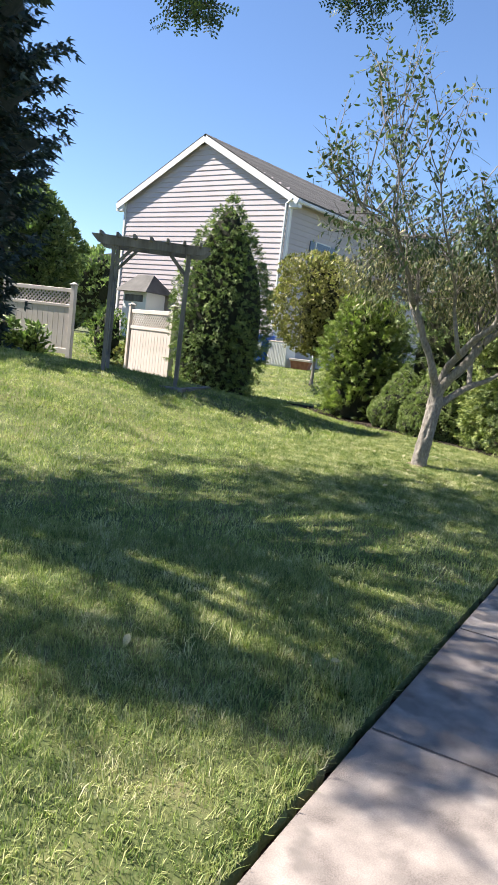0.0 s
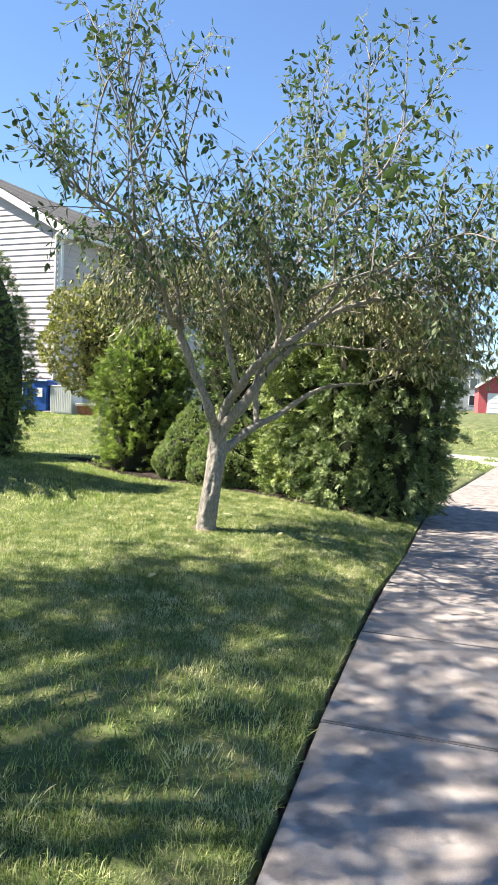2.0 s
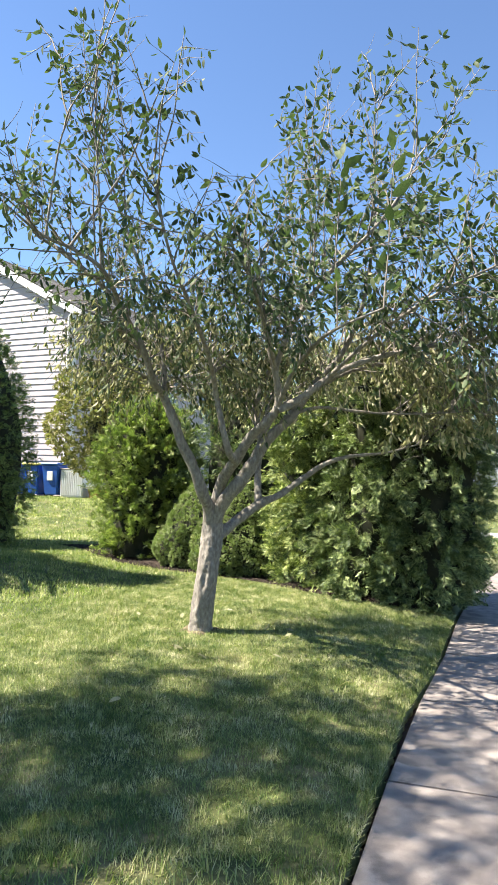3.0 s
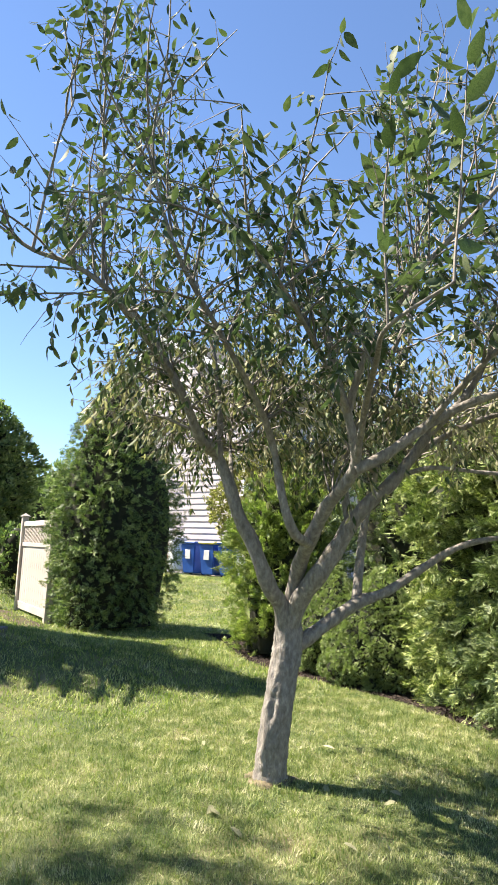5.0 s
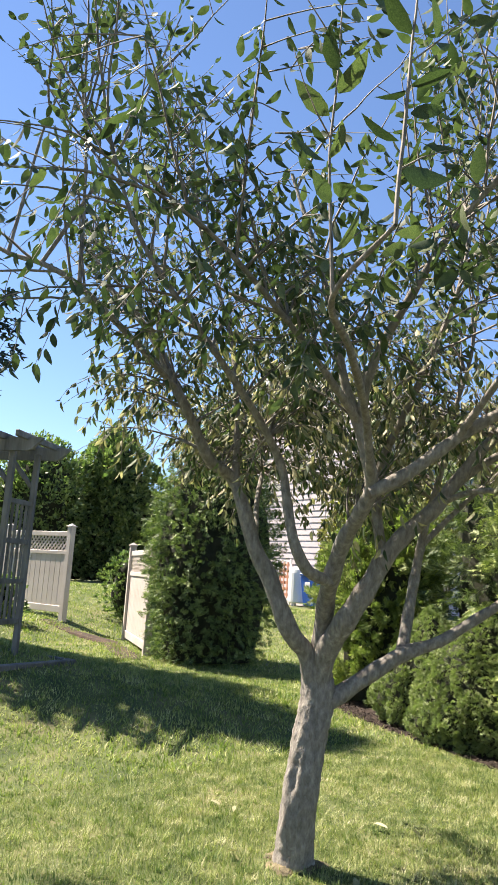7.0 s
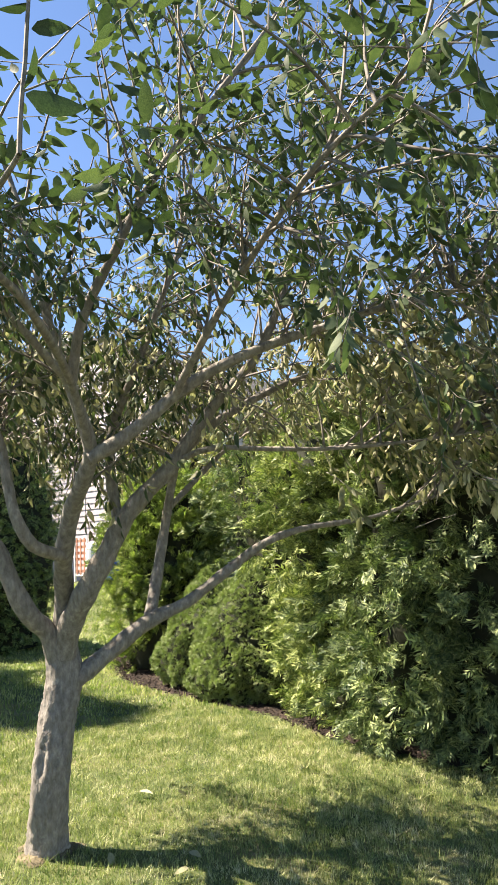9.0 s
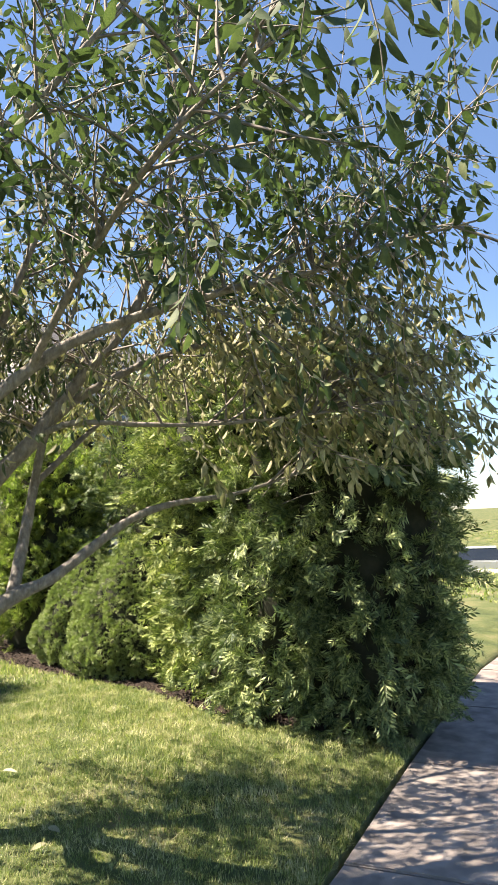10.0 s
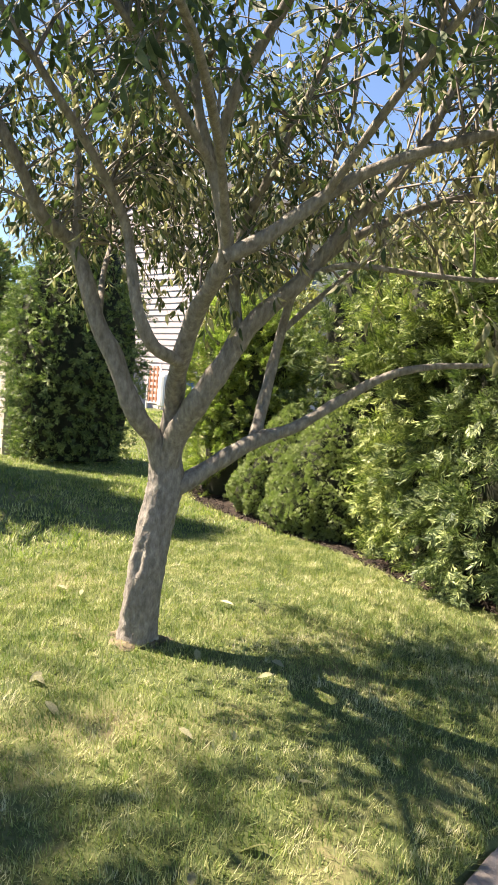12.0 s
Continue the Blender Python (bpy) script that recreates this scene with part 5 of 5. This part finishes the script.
def parked_car(m):
    root = thing("parked_car", m, "silver parked car on the far drive", "car")
    bm = bmesh.new()
    prof = [(-2.15, 0.3), (2.15, 0.3), (2.2, 0.62), (1.9, 0.82), (1.05, 0.92), (-2.0, 0.95), (-2.2, 0.7)]
    for side in (-0.85, 0.85):
        for x, z in prof:
            bm.verts.new((x, side, z))
    bm.verts.ensure_lookup_table()
    k = len(prof)
    bm.faces.new([bm.verts[i] for i in range(k)])
    bm.faces.new([bm.verts[k + i] for i in reversed(range(k))])
    for i in range(k):
        j = (i + 1) % k
        bm.faces.new((bm.verts[i], bm.verts[j], bm.verts[k + j], bm.verts[k + i]))
    bmesh.ops.recalc_face_normals(bm, faces=bm.faces)
    bmesh.ops.bevel(bm, geom=list(bm.edges), offset=0.06, segments=2, affect="EDGES")
    part("body", bm, PAINT, root)
    bm = bmesh.new()
    lo = [bm.verts.new(c) for c in ((1.0, -0.78, 0.92), (1.0, 0.78, 0.92), (-1.7, 0.78, 0.95), (-1.7, -0.78, 0.95))]
    hi = [bm.verts.new(c) for c in ((0.25, -0.6, 1.42), (0.25, 0.6, 1.42), (-1.1, 0.6, 1.42), (-1.1, -0.6, 1.42))]
    for i in range(4):
        bm.faces.new((lo[i], lo[(i + 1) % 4], hi[(i + 1) % 4], hi[i]))
    bm.faces.new(hi)
    bmesh.ops.recalc_face_normals(bm, faces=bm.faces)
    part("windows", bm, GLASS, root, "dark glass cabin")
    part("roof", boxed(-1.15, -0.62, 1.41, 0.3, 0.62, 1.46, bevel=0.02), PAINT, root)
    for x in (-1.35, 1.35):
        for y in (-0.82, 0.82):
            bm = bmesh.new()
            bmesh.ops.create_cone(bm, cap_ends=True, segments=20, radius1=0.32, radius2=0.32, depth=0.2, matrix=pose(x, y, 0.32, 90, 0, 0))
            part("wheel", bm, GLASS, root)


def flower_clump(place, h, r, seed):
    g = np.random.default_rng(seed)
    root = bush("flower_clump", place, r, h, "mound", 900, PLAIN, 0.11, BROADLEAF, "leafy flower clump with pale blossoms at the fence", "flowers", lump=0.4, seed=seed, sink=0.8, inner=0.4, up=0.9, group="flowers at the fence")
    n = 26
    th, rr = g.uniform(0, 6.28, n), r * np.sqrt(g.uniform(0, 1, n))
    p = np.stack([rr * np.cos(th), rr * np.sin(th), h * g.uniform(0.75, 1.15, n)], -1)
    v, f = joined([scattered(PLAIN, p, frames_from(np.stack([np.cos(a + th), np.sin(a + th), np.full(n, 0.5)], -1), g.uniform(0, 6, n)), np.full(n, 0.06)) for a in np.arange(5) * 1.257])
    tagged(part("blossoms", mesh_of("blossoms", v, f, PETAL), parent=root, label="pale cream blossoms"), kind="stuff")


# ---- shade tree over the foreground ----
def shade_tree():
    g = np.random.default_rng(23)
    bx, by = -6.2, 5.6
    z0 = float(ground_z(bx, by))
    base = np.array([bx, by, z0])
    root = thing("shade_tree", pose(*base), "tall locust tree with fine compound leaves overhanging the lawn", "tree")
    trunk = smooth_line([(bx, by, z0 - 0.1, 0.22), (bx + 0.05, by, z0 + 1.5, 0.17), (bx + 0.3, by - 0.1, z0 + 4.0, 0.14), (bx + 0.6, by - 0.2, z0 + 9.5, 0.02)], 0.2)
    v, f = tube_arrays(trunk, 12, 0.04)
    part("trunk", mesh_of("trunk", v - base, f, BARK, True), parent=root)
    wood, P, D = [], [], []

    def hang(start, length, spread=0.6):
        w = shoot(g, start, g.normal(0, spread, 3) + np.array([0, 0, -0.2]), length, 0.006, 0.002, (0, 0, -1.2), 0.2, 0.1)
        wood.append(w)
        for q in w[1:]:
            for _ in range(2):
                P.append(q[:3])
                D.append(g.normal(0, 0.7, 3) + np.array([0, 0, -0.5]))
    # leaf clouds carried by curved boughs
    for k in range(128):
        c = np.array([g.uniform(-7.6, 0.2), g.uniform(1.6, 9.8), g.uniform(4.6, 9.0)])
        if k > 45:
            c = np.array([g.uniform(-6.4, -3.2), g.uniform(4.8, 5.7), g.uniform(5.6, 7.2)]) if k % 2 else np.array([g.uniform(-3.4, -0.9), g.uniform(5.5, 7.3), g.uniform(5.4, 7.2)])
        if k > 61:
            c = np.array([g.uniform(-4.0, -1.9), g.uniform(7.2, 8.6), g.uniform(6.0, 7.2)])
        if k > 85:
            c = np.array([g.uniform(-5.7, -2.6), g.uniform(3.75, 4.2), g.uniform(6.2, 6.8)])
        if k > 99:
            c = np.array([g.uniform(-6.8, -4.4), g.uniform(5.8, 6.9), g.uniform(6.0, 7.2)])
        if k > 117:
            c = np.array([g.uniform(-4.6, -3.4), g.uniform(3.7, 4.15), g.uniform(6.2, 6.9)])
        if k > 123:
            c = np.array([g.uniform(-3.0, -2.3), g.uniform(5.7, 6.8), g.uniform(6.1, 6.8)])
        c[2] = max(c[2], 2.2 + 0.5 * math.hypot(c[0], c[1]))
        if c[2] > 9.5 or c[1] - 0.164 * c[2] < 2.4:
            continue
        s0 = trunk[int(g.uniform(0.35, 0.8) * len(trunk))]
        mid = (s0[:3] + c) / 2 + np.array([0, 0, 0.5]) + g.normal(0, 0.2, 3)
        line = smooth_line([(*s0[:3], 0.04), (*mid, 0.025), (*c, 0.008)], 0.25)
        wood.append(line)
        for q in range(int(g.uniform(5, 11))):
            hang(c + g.normal(0, 1, 3) * np.array([0.5, 0.35, 0.3]), g.uniform(0.3, 0.6))
    # low sprays at the edge of the crown
    for x, y, z, n in ((-0.68, 5.5, 3.66, 15), (-0.6, 5.5, 3.52, 9), (0.44, 5.5, 3.88, 8), (0.58, 5.5, 3.84, 9), (0.92, 5.5, 3.9, 9), (1.04, 5.5, 3.93, 8)):
        line = smooth_line([(-3.0, 5.0, 6.4, 0.02), (x - 0.8, y - 0.1, z + 1.0, 0.012), (x, y, z + 0.25, 0.005)], 0.2)
        wood.append(line)
        for q in range(n):
            hang(np.array([x, y, z + 0.22]) + g.normal(0, 0.06, 3), g.uniform(0.1, 0.24), 0.16)
    P, D = np.array(P), np.array(D)
    # openings between the leaf clouds, where the sun reaches the lawn
    gx, gy = P[:, 0] + 0.763 * (P[:, 2] - 0.12), P[:, 1] - 0.164 * (P[:, 2] - 0.12)
    shade = np.ones(len(P), bool)
    for x, y, rx, ry in ((-0.3, 2.2, 0.9, 0.4), (-0.25, 3.85, 0.36, 0.16), (-0.8, 3.5, 0.3, 0.18), (0.2, 3.28, 0.36, 0.13), (0.85, 5.6, 0.36, 0.26), (1.2, 5.85, 0.34, 0.18), (1.25, 5.2, 0.3, 0.16), (0.42, 5.45, 0.32, 0.16), (0.85, 4.35, 0.24, 0.12), (0.08, 3.5, 0.32, 0.2)):
        shade &= ~((((gx - x) / rx) ** 2 + ((gy - y) / ry) ** 2 < 1) & (g.uniform(0, 1, len(P)) < 0.93))
    P, D = P[shade], D[shade]
    v, f = joined([tube_arrays(w, 5) for w in wood])
    tagged(part("bough_mass", mesh_of("bough_mass", v - base, f, BARK, True), parent=root), kind="stuff")
    v, f = scattered(PINNATE, P, frames_from(D, g.uniform(0, 6.28, len(P))), np.where((P[:, 0] > -0.95) & (P[:, 2] < 4.2), 0.15, g.uniform(0.24, 0.36, len(P))))
    tagged(part("leaf_mass", mesh_of("leaf_mass", v - base, f, LOCUST), parent=root), kind="stuff")


# ---- lawn ----
def grass_field(name, lo, hi, density, length, width, accept, label, seed, bent=True, mat=None):
    g = np.random.default_rng(seed)
    n = int((hi[0] - lo[0]) * (hi[1] - lo[1]) * density)
    x, y = g.uniform(lo[0], hi[0], n), g.uniform(lo[1], hi[1], n)
    d = edge_distance(x, y)
    ok = (d > 0.03) & accept(x, y, d)
    x, y = x[ok], y[ok]
    z = ground_z(x, y)
    n = len(x)
    patch = 0.5 + 0.5 * np.sin(x * 1.7 + 2 * np.sin(y * 0.9)) * np.sin(y * 2.3 + x)
    cell = max(0.045, width * 9)
    key = np.floor(x / cell + 0.4 * np.sin(y * 31)).astype(int) * 7919 + np.floor(y / cell + 0.4 * np.sin(x * 29)).astype(int) * 104729
    tuft = np.random.default_rng(seed + 1).uniform(0, 1, (4096, 2))[key % 4096]
    l = length * np.exp(g.normal(0, 0.25, n)) * (0.75 + 0.45 * patch) * (0.62 + 0.62 * tuft[:, 0])
    a = tuft[:, 1] * 6.28 + g.normal(0, 0.9, n)
    lean = np.abs(g.normal(0, 0.6, n)) + 0.12
    dx, dy = np.cos(a) * lean, np.sin(a) * lean
    wx, wy = -np.sin(a + g.normal(0, 0.6, n)) * width, np.cos(a + g.normal(0, 0.6, n)) * width
    p = np.stack([x, y, z - 0.005], -1)
    mid = p + np.stack([dx * l * 0.4, dy * l * 0.4, l * 0.6], -1)
    tip = p + np.stack([dx * l, dy * l, l * np.maximum(0.25, 1 - 0.35 * lean)], -1)
    w = np.stack([wx, wy, np.zeros(n)], -1)
    v = np.stack([p - w * 0.5, p + w * 0.5, mid + w * 0.4, mid - w * 0.4, tip], 1).reshape(-1, 3)
    b = np.arange(n)[:, None] * 5
    f = np.vstack([np.hstack([b, b + 1, b + 2]), np.hstack([b, b + 2, b + 3]), np.hstack([b + 3, b + 2, b + 4])])
    if not bent:
        v = np.stack([p - w * 0.6, p + w * 0.6, tip], 1).reshape(-1, 3)
        f = np.arange(n * 3).reshape(-1, 3)
    ob = part(name, mesh_of(name, v, f, mat or GRASS))
    return tagged(ob, label, "grass", kind="stuff")


# ---- assembly ----
build_pavement()
build_strip("cross_path", [(11.6, 26.5), (12.4, 23.6), (13.2, 21.2), (14.0, 18.8), (15.2, 15.4), (17.5, 9.0)], 2.6, 0.035, PALE_CONCRETE, "pale concrete path crossing the far lawn", "path")
edge_profile("soil_gap", [(-0.03, -0.05, True), (0.04, -0.06, True), (0.07, -0.03, True)], SOIL, "dark soil gap along the pavement", "soil")
edge_profile("turf_edge", [(0.02, -0.045, True), (0.032, -0.01, False), (0.1, 0.004, False), (0.2, 0.006, False), (0.42, 0.004, False)], LAWN, "cut turf edge beside the pavement", "lawn edge")
mulch_bed()
house_next_door()
HEDGE = "thuja hedge along the bed"
bush("thuja_bush", (2.42, 14.95), 0.88, 2.5, "column", 11500, FEATHER, 0.092, THUJA_GOLD, "bright green thuja bush at the end of the bed", "shrub", seed=31, group=HEDGE, up=0.5, lump=0.34, jitter=0.5, clump=15, plume=0.26, inner=0.67)
bush("thuja_bush", (3.95, 14.3), 1.0, 3.3, "column", 8000, FEATHER, 0.105, THUJA_SHADED, "tall shaded thuja bush behind dwarf conifers", "shrub", seed=32, group=HEDGE, up=0.2, lump=0.5, sink=0.6, jitter=0.5, clump=15, plume=0.32, inner=0.58)
bush("dwarf_conifer", (3.0, 13.54), 0.57, 1.18, "egg", 13000, TUFT, 0.034, DWARF, "dense mounded dwarf conifer with pale green tips", "shrub", lump=0.42, high=13, seed=33, up=0.2, sink=0.06, jitter=0.3, clump=13, ball=0.032, inner=0.88)
bush("dwarf_conifer", (3.46, 12.84), 0.6, 1.22, "egg", 13000, TUFT, 0.034, DWARF, "dense mounded dwarf conifer with pale green tips", "shrub", lump=0.42, high=13, seed=34, up=0.2, sink=0.06, jitter=0.3, clump=13, ball=0.032, inner=0.88)
bush("thuja_bush", (4.46, 12.04), 0.9, 3.1, "column", 12500, FEATHER, 0.098, THUJA, "large feathery green thuja bush beside the lawn", "shrub", seed=35, group=HEDGE, up=0.15, jitter=0.55, lump=0.5, sink=0.6, clump=22, plume=0.28, droop=0.15, inner=0.6)
bush("thuja_bush", (4.82, 11.34), 0.9, 3.05, "column", 12500, FEATHER, 0.098, THUJA_SHADED, "large dark green thuja bush beside the lawn", "shrub", seed=36, group=HEDGE, up=0.1, jitter=0.55, lump=0.5, sink=0.6, clump=22, plume=0.28, droop=0.15, inner=0.6)
bush("thuja_bush", (5.3, 10.95), 0.8, 2.95, "column", 13500, FEATHER, 0.096, THUJA_SHADED, "large dark green thuja bush overhanging the pavement", "shrub", seed=37, group=HEDGE, up=0.1, jitter=0.55, lump=0.34, sink=0.35, clump=20, plume=0.24, droop=0.15, inner=0.74)
bush("upright_conifer", (-0.74, 17.25), 1.18, 4.55, "bud", 15500, FEATHER, 0.082, CONIFER, "dense upright conifer tapering to a point on the lawn", "conifer", seed=38, lump=0.16, clump=9, jitter=0.65, inner=0.8, sink=0.25, plume=0.18, up=0.08, droop=0.1)
spruce((-7.0, 14.2), 11.9, 2.93)
bush("olive_shrub", (2.02, 22.1), 1.65, 3.9, "round", 22000, PLAIN, 0.08, OLIVE, "loose yellowish olive shrub beside the house", "shrub", seed=39, lump=0.8, trunk=0.85, sink=0.9, clump=10, inner=0.38, jitter=1.3, high=6)
bush("broadleaf_tree", (-9.6, 31.0), 2.0, 6.0, "bud", 22000, PLAIN, 0.15, BROADLEAF, "dense green broadleaf tree behind the fence", "tree", seed=40, lump=0.6, high=12, sink=0.35, clump=6, inner=0.72, jitter=0.6)
bush("broadleaf_tree", (-11.6, 29.0), 2.0, 5.2, "round", 8000, PLAIN, 0.15, BROADLEAF, "dense green broadleaf tree behind the fence", "tree", seed=41, lump=0.6, high=12, sink=0.35, clump=4, inner=0.7, jitter=0.6)
for x, y, r, h, k in ((-11.8, 60.0, 3.6, 6.9, 44), (-16.5, 63.0, 4.0, 7.4, 45)):
    bush("broadleaf_tree", (x, y), r, h, "round", 5000, PLAIN, 0.34, FAR_LEAF, "pale green tree far behind the garden", "tree", seed=k, lump=0.4, sink=0.3, clump=6, inner=0.85, jitter=0.6)
bush("garden_shrub", (-4.1, 21.3), 0.7, 1.5, "round", 1800, PLAIN, 0.08, BROADLEAF, "loose green shrub in the fence gap", "shrub", seed=42, lump=0.4, sink=0.7, inner=0.5)
bush("garden_shrub", (-3.3, 20.6), 0.4, 0.85, "round", 1100, PLAIN, 0.07, OLIVE, "dry yellowish shrub in the fence gap", "shrub", seed=43, lump=0.4, sink=0.8, inner=0.4)
ornamental_tree()
fence_panel((-3.13, 19.22), (-1.8, 17.2), "white vinyl fence panel with lattice top beside the conifer")
fence_panel((-6.8, 20.3), (-4.75, 19.5), "white vinyl fence panel with lattice top under the spruce")
flower_clump((-5.35, 18.1), 0.75, 0.4, 71)
flower_clump((-6.0, 17.9), 0.85, 0.45, 72)
build_strip("fence_bed", [(-5.0, 19.2), (-4.2, 18.9), (-3.15, 18.55), (-2.4, 17.45), (-1.7, 16.5)], 0.4, 0.012, SOIL, "dark soil bed along the fence", "garden bed")
parked_car(pose(18.2, 35.3, float(ground_z(18.2, 35.3)), 0, 0, -25))
arbour()
timber_landing(pose(-1.35, 11.95, float(ground_z(-0.75, 12.2)) - 0.06, 0, 0, -18))
wheelie_bin(pose(-0.08, 26.6, float(ground_z(-0.08, 26.6)), 0, 0, -30), BLUE, YELLOW, "blue wheeled bin with a yellow lid by the house")
wheelie_bin(pose(0.52, 26.2, float(ground_z(0.52, 26.2)), 0, 0, -30), BLUE, BLUE, "blue wheeled bin with a white sticker by the house")
utility_box(pose(1.2, 25.95, float(ground_z(1.2, 25.95)), 0, 0, -30))
planter(pose(1.9, 25.45, float(ground_z(1.9, 25.45)), 0, 0, -20))
leaning_board((2.3, 25.75, float(ground_z(2.3, 25.75)) + 0.01), (2.42, 26.0, 2.2))
garden_shed(pose(-4.5, 30.2, 0.37, 0, 0, -37.5) @ Matrix.Scale(1.34, 4))
lattice_screen(pose(-1.98, 28.65, float(ground_z(-1.98, 28.65)), 0, 0, -37.5))
storage_tank(pose(-1.42, 28.2, float(ground_z(-1.42, 28.2))))
wheelie_bin(pose(-0.78, 27.45, float(ground_z(-0.78, 27.45)), 0, 0, -30), BLUE, BLUE, "plain blue wheeled bin beside the white tank")
distant_house("red", (44.3, 70.0), -30, 7.5, 10, 3.0, 5.6, REDWALL, "distant red house with a white garage door", True)
distant_house("grey", (52.0, 100.0), -30, 12, 10, 5.6, 8.4, GREYWALL, "distant grey house with white trim")
shade_tree()


def tree_clear(x, y):
    return np.hypot(x - 2.4, y - 9.36) > 0.11 + 0.09 * np.sin(7 * np.arctan2(y - 9.36, x - 2.4)) ** 2


def outside_bed(x, y):
    """True on the lawn side of the bed's front line."""
    f = np.array(BED_FRONT)
    edge = np.interp(y, f[::-1, 1], f[::-1, 0], left=9.0, right=1.1)
    return x < edge - 0.03 + 0.025 * np.sin(x * 9 + y * 13)


grass_field("lawn_grass", (-2.4, 1.1), (2.2, 4.6), 4000, 0.05, 0.003, lambda x, y, d: d < 3.4, "mown lawn grass with long blades", 51)
grass_field("lawn_grass", (-2.4, 1.1), (2.2, 4.6), 15000, 0.04, 0.0038, lambda x, y, d: d < 3.4, "short tangled lawn grass with straw", 56, False, GRASS_DRY)
grass_field("lawn_grass", (0.2, 5.8), (5.6, 12.4), 13500, 0.037, 0.0038, lambda x, y, d: (d < 3.6) & tree_clear(x, y) & outside_bed(x, y), "short mown lawn grass round the tree", 55, False, GRASS_DRY)
grass_field("lawn_grass", (-7.5, 1.5), (5.6, 10.6), 3700, 0.046, 0.006, lambda x, y, d: (d < 9.5) & ~((x > 0.25) & (y > 5.85) & (d < 3.55)) & ~((x > -2.35) & (y < 4.55) & (d < 3.35)), "short mown lawn grass with dry blades", 52, False)
grass_field("lawn_grass", (-8.0, 10.5), (5.0, 16.5), 2100, 0.048, 0.009, lambda x, y, d: (d < 14) & ~((x > 0.25) & (y < 12.35) & (d < 3.55)) & outside_bed(x, y), "short mown lawn grass on the knoll", 53, False)
grass_field("lawn_grass", (-9.0, 16.5), (3.0, 26.0), 700, 0.055, 0.016, lambda x, y, d: d > 3, "short mown lawn grass near the house", 54, False)

grass_field("lawn_grass", (-2.0, 0.5), (5.2, 10.2), 8500, 0.045, 0.0042, lambda x, y, d: d < 0.2, "dry grass along the pavement edge", 58, False, GRASS_DRY)
grass_field("lawn_grass", (6.0, 13.0), (26.0, 46.0), 110, 0.07, 0.035, lambda x, y, d: (d > 0.1) & (x + 0.34 * y > 14.5), "mown grass beyond the hedge", 57, False)


def bare_patch():
    """Worn soil round the foot of the tree."""
    g = np.random.default_rng(62)
    n, rings = 40, 6
    th = np.linspace(0, 2 * math.pi, n, endpoint=False)
    edge = 0.15 + 0.03 * np.sin(3 * th + 1) + 0.03 * np.sin(7 * th) + g.normal(0, 0.012, n)
    v = []
    for k in range(rings):
        q = 0.2 + 0.8 * k / (rings - 1)
        x, y = 2.405 + edge * q * np.cos(th), 9.36 + edge * q * np.sin(th)
        v.append(np.c_[x, y, ground_z(x, y) + 0.015 * (1 - q) + 0.01 * (k < rings - 1) + g.normal(0, 0.004, n)])
    i, j = np.meshgrid(np.arange(rings - 1), np.arange(n), indexing="ij")
    k = (j + 1) % n
    f = np.stack([i * n + j, i * n + k, (i + 1) * n + k, (i + 1) * n + j], -1).reshape(-1, 4)[:, ::-1]
    tagged(part("bare_soil", mesh_of("bare_soil", np.vstack(v), f, BARE)), "bare brown soil round the tree foot", "soil", kind="structure")


bare_patch()


def fallen_leaves():
    g = np.random.default_rng(61)
    me = mesh_of("fallen_leaf", *LEAFLET, LEAF_OLD)
    for i in range(34):
        x, y = (g.uniform(1.6, 3.6), g.uniform(7.4, 10.2)) if i < 24 else (g.uniform(-0.6, 1.0), g.uniform(2.6, 6.0))
        if edge_distance(np.array(x), np.array(y)) < 0.1:
            continue
        ob = new("fallen_leaf", me)
        ob.matrix_basis = pose(x, y, float(ground_z(x, y)) + 0.035, 90 + g.normal(0, 20), g.normal(0, 20), g.uniform(0, 360)) @ Matrix.Scale(g.uniform(0.06, 0.1), 4)
        tagged(ob, "dry tan fallen leaf lying in the grass", "leaf", "fallen leaves on the lawn")


fallen_leaves()
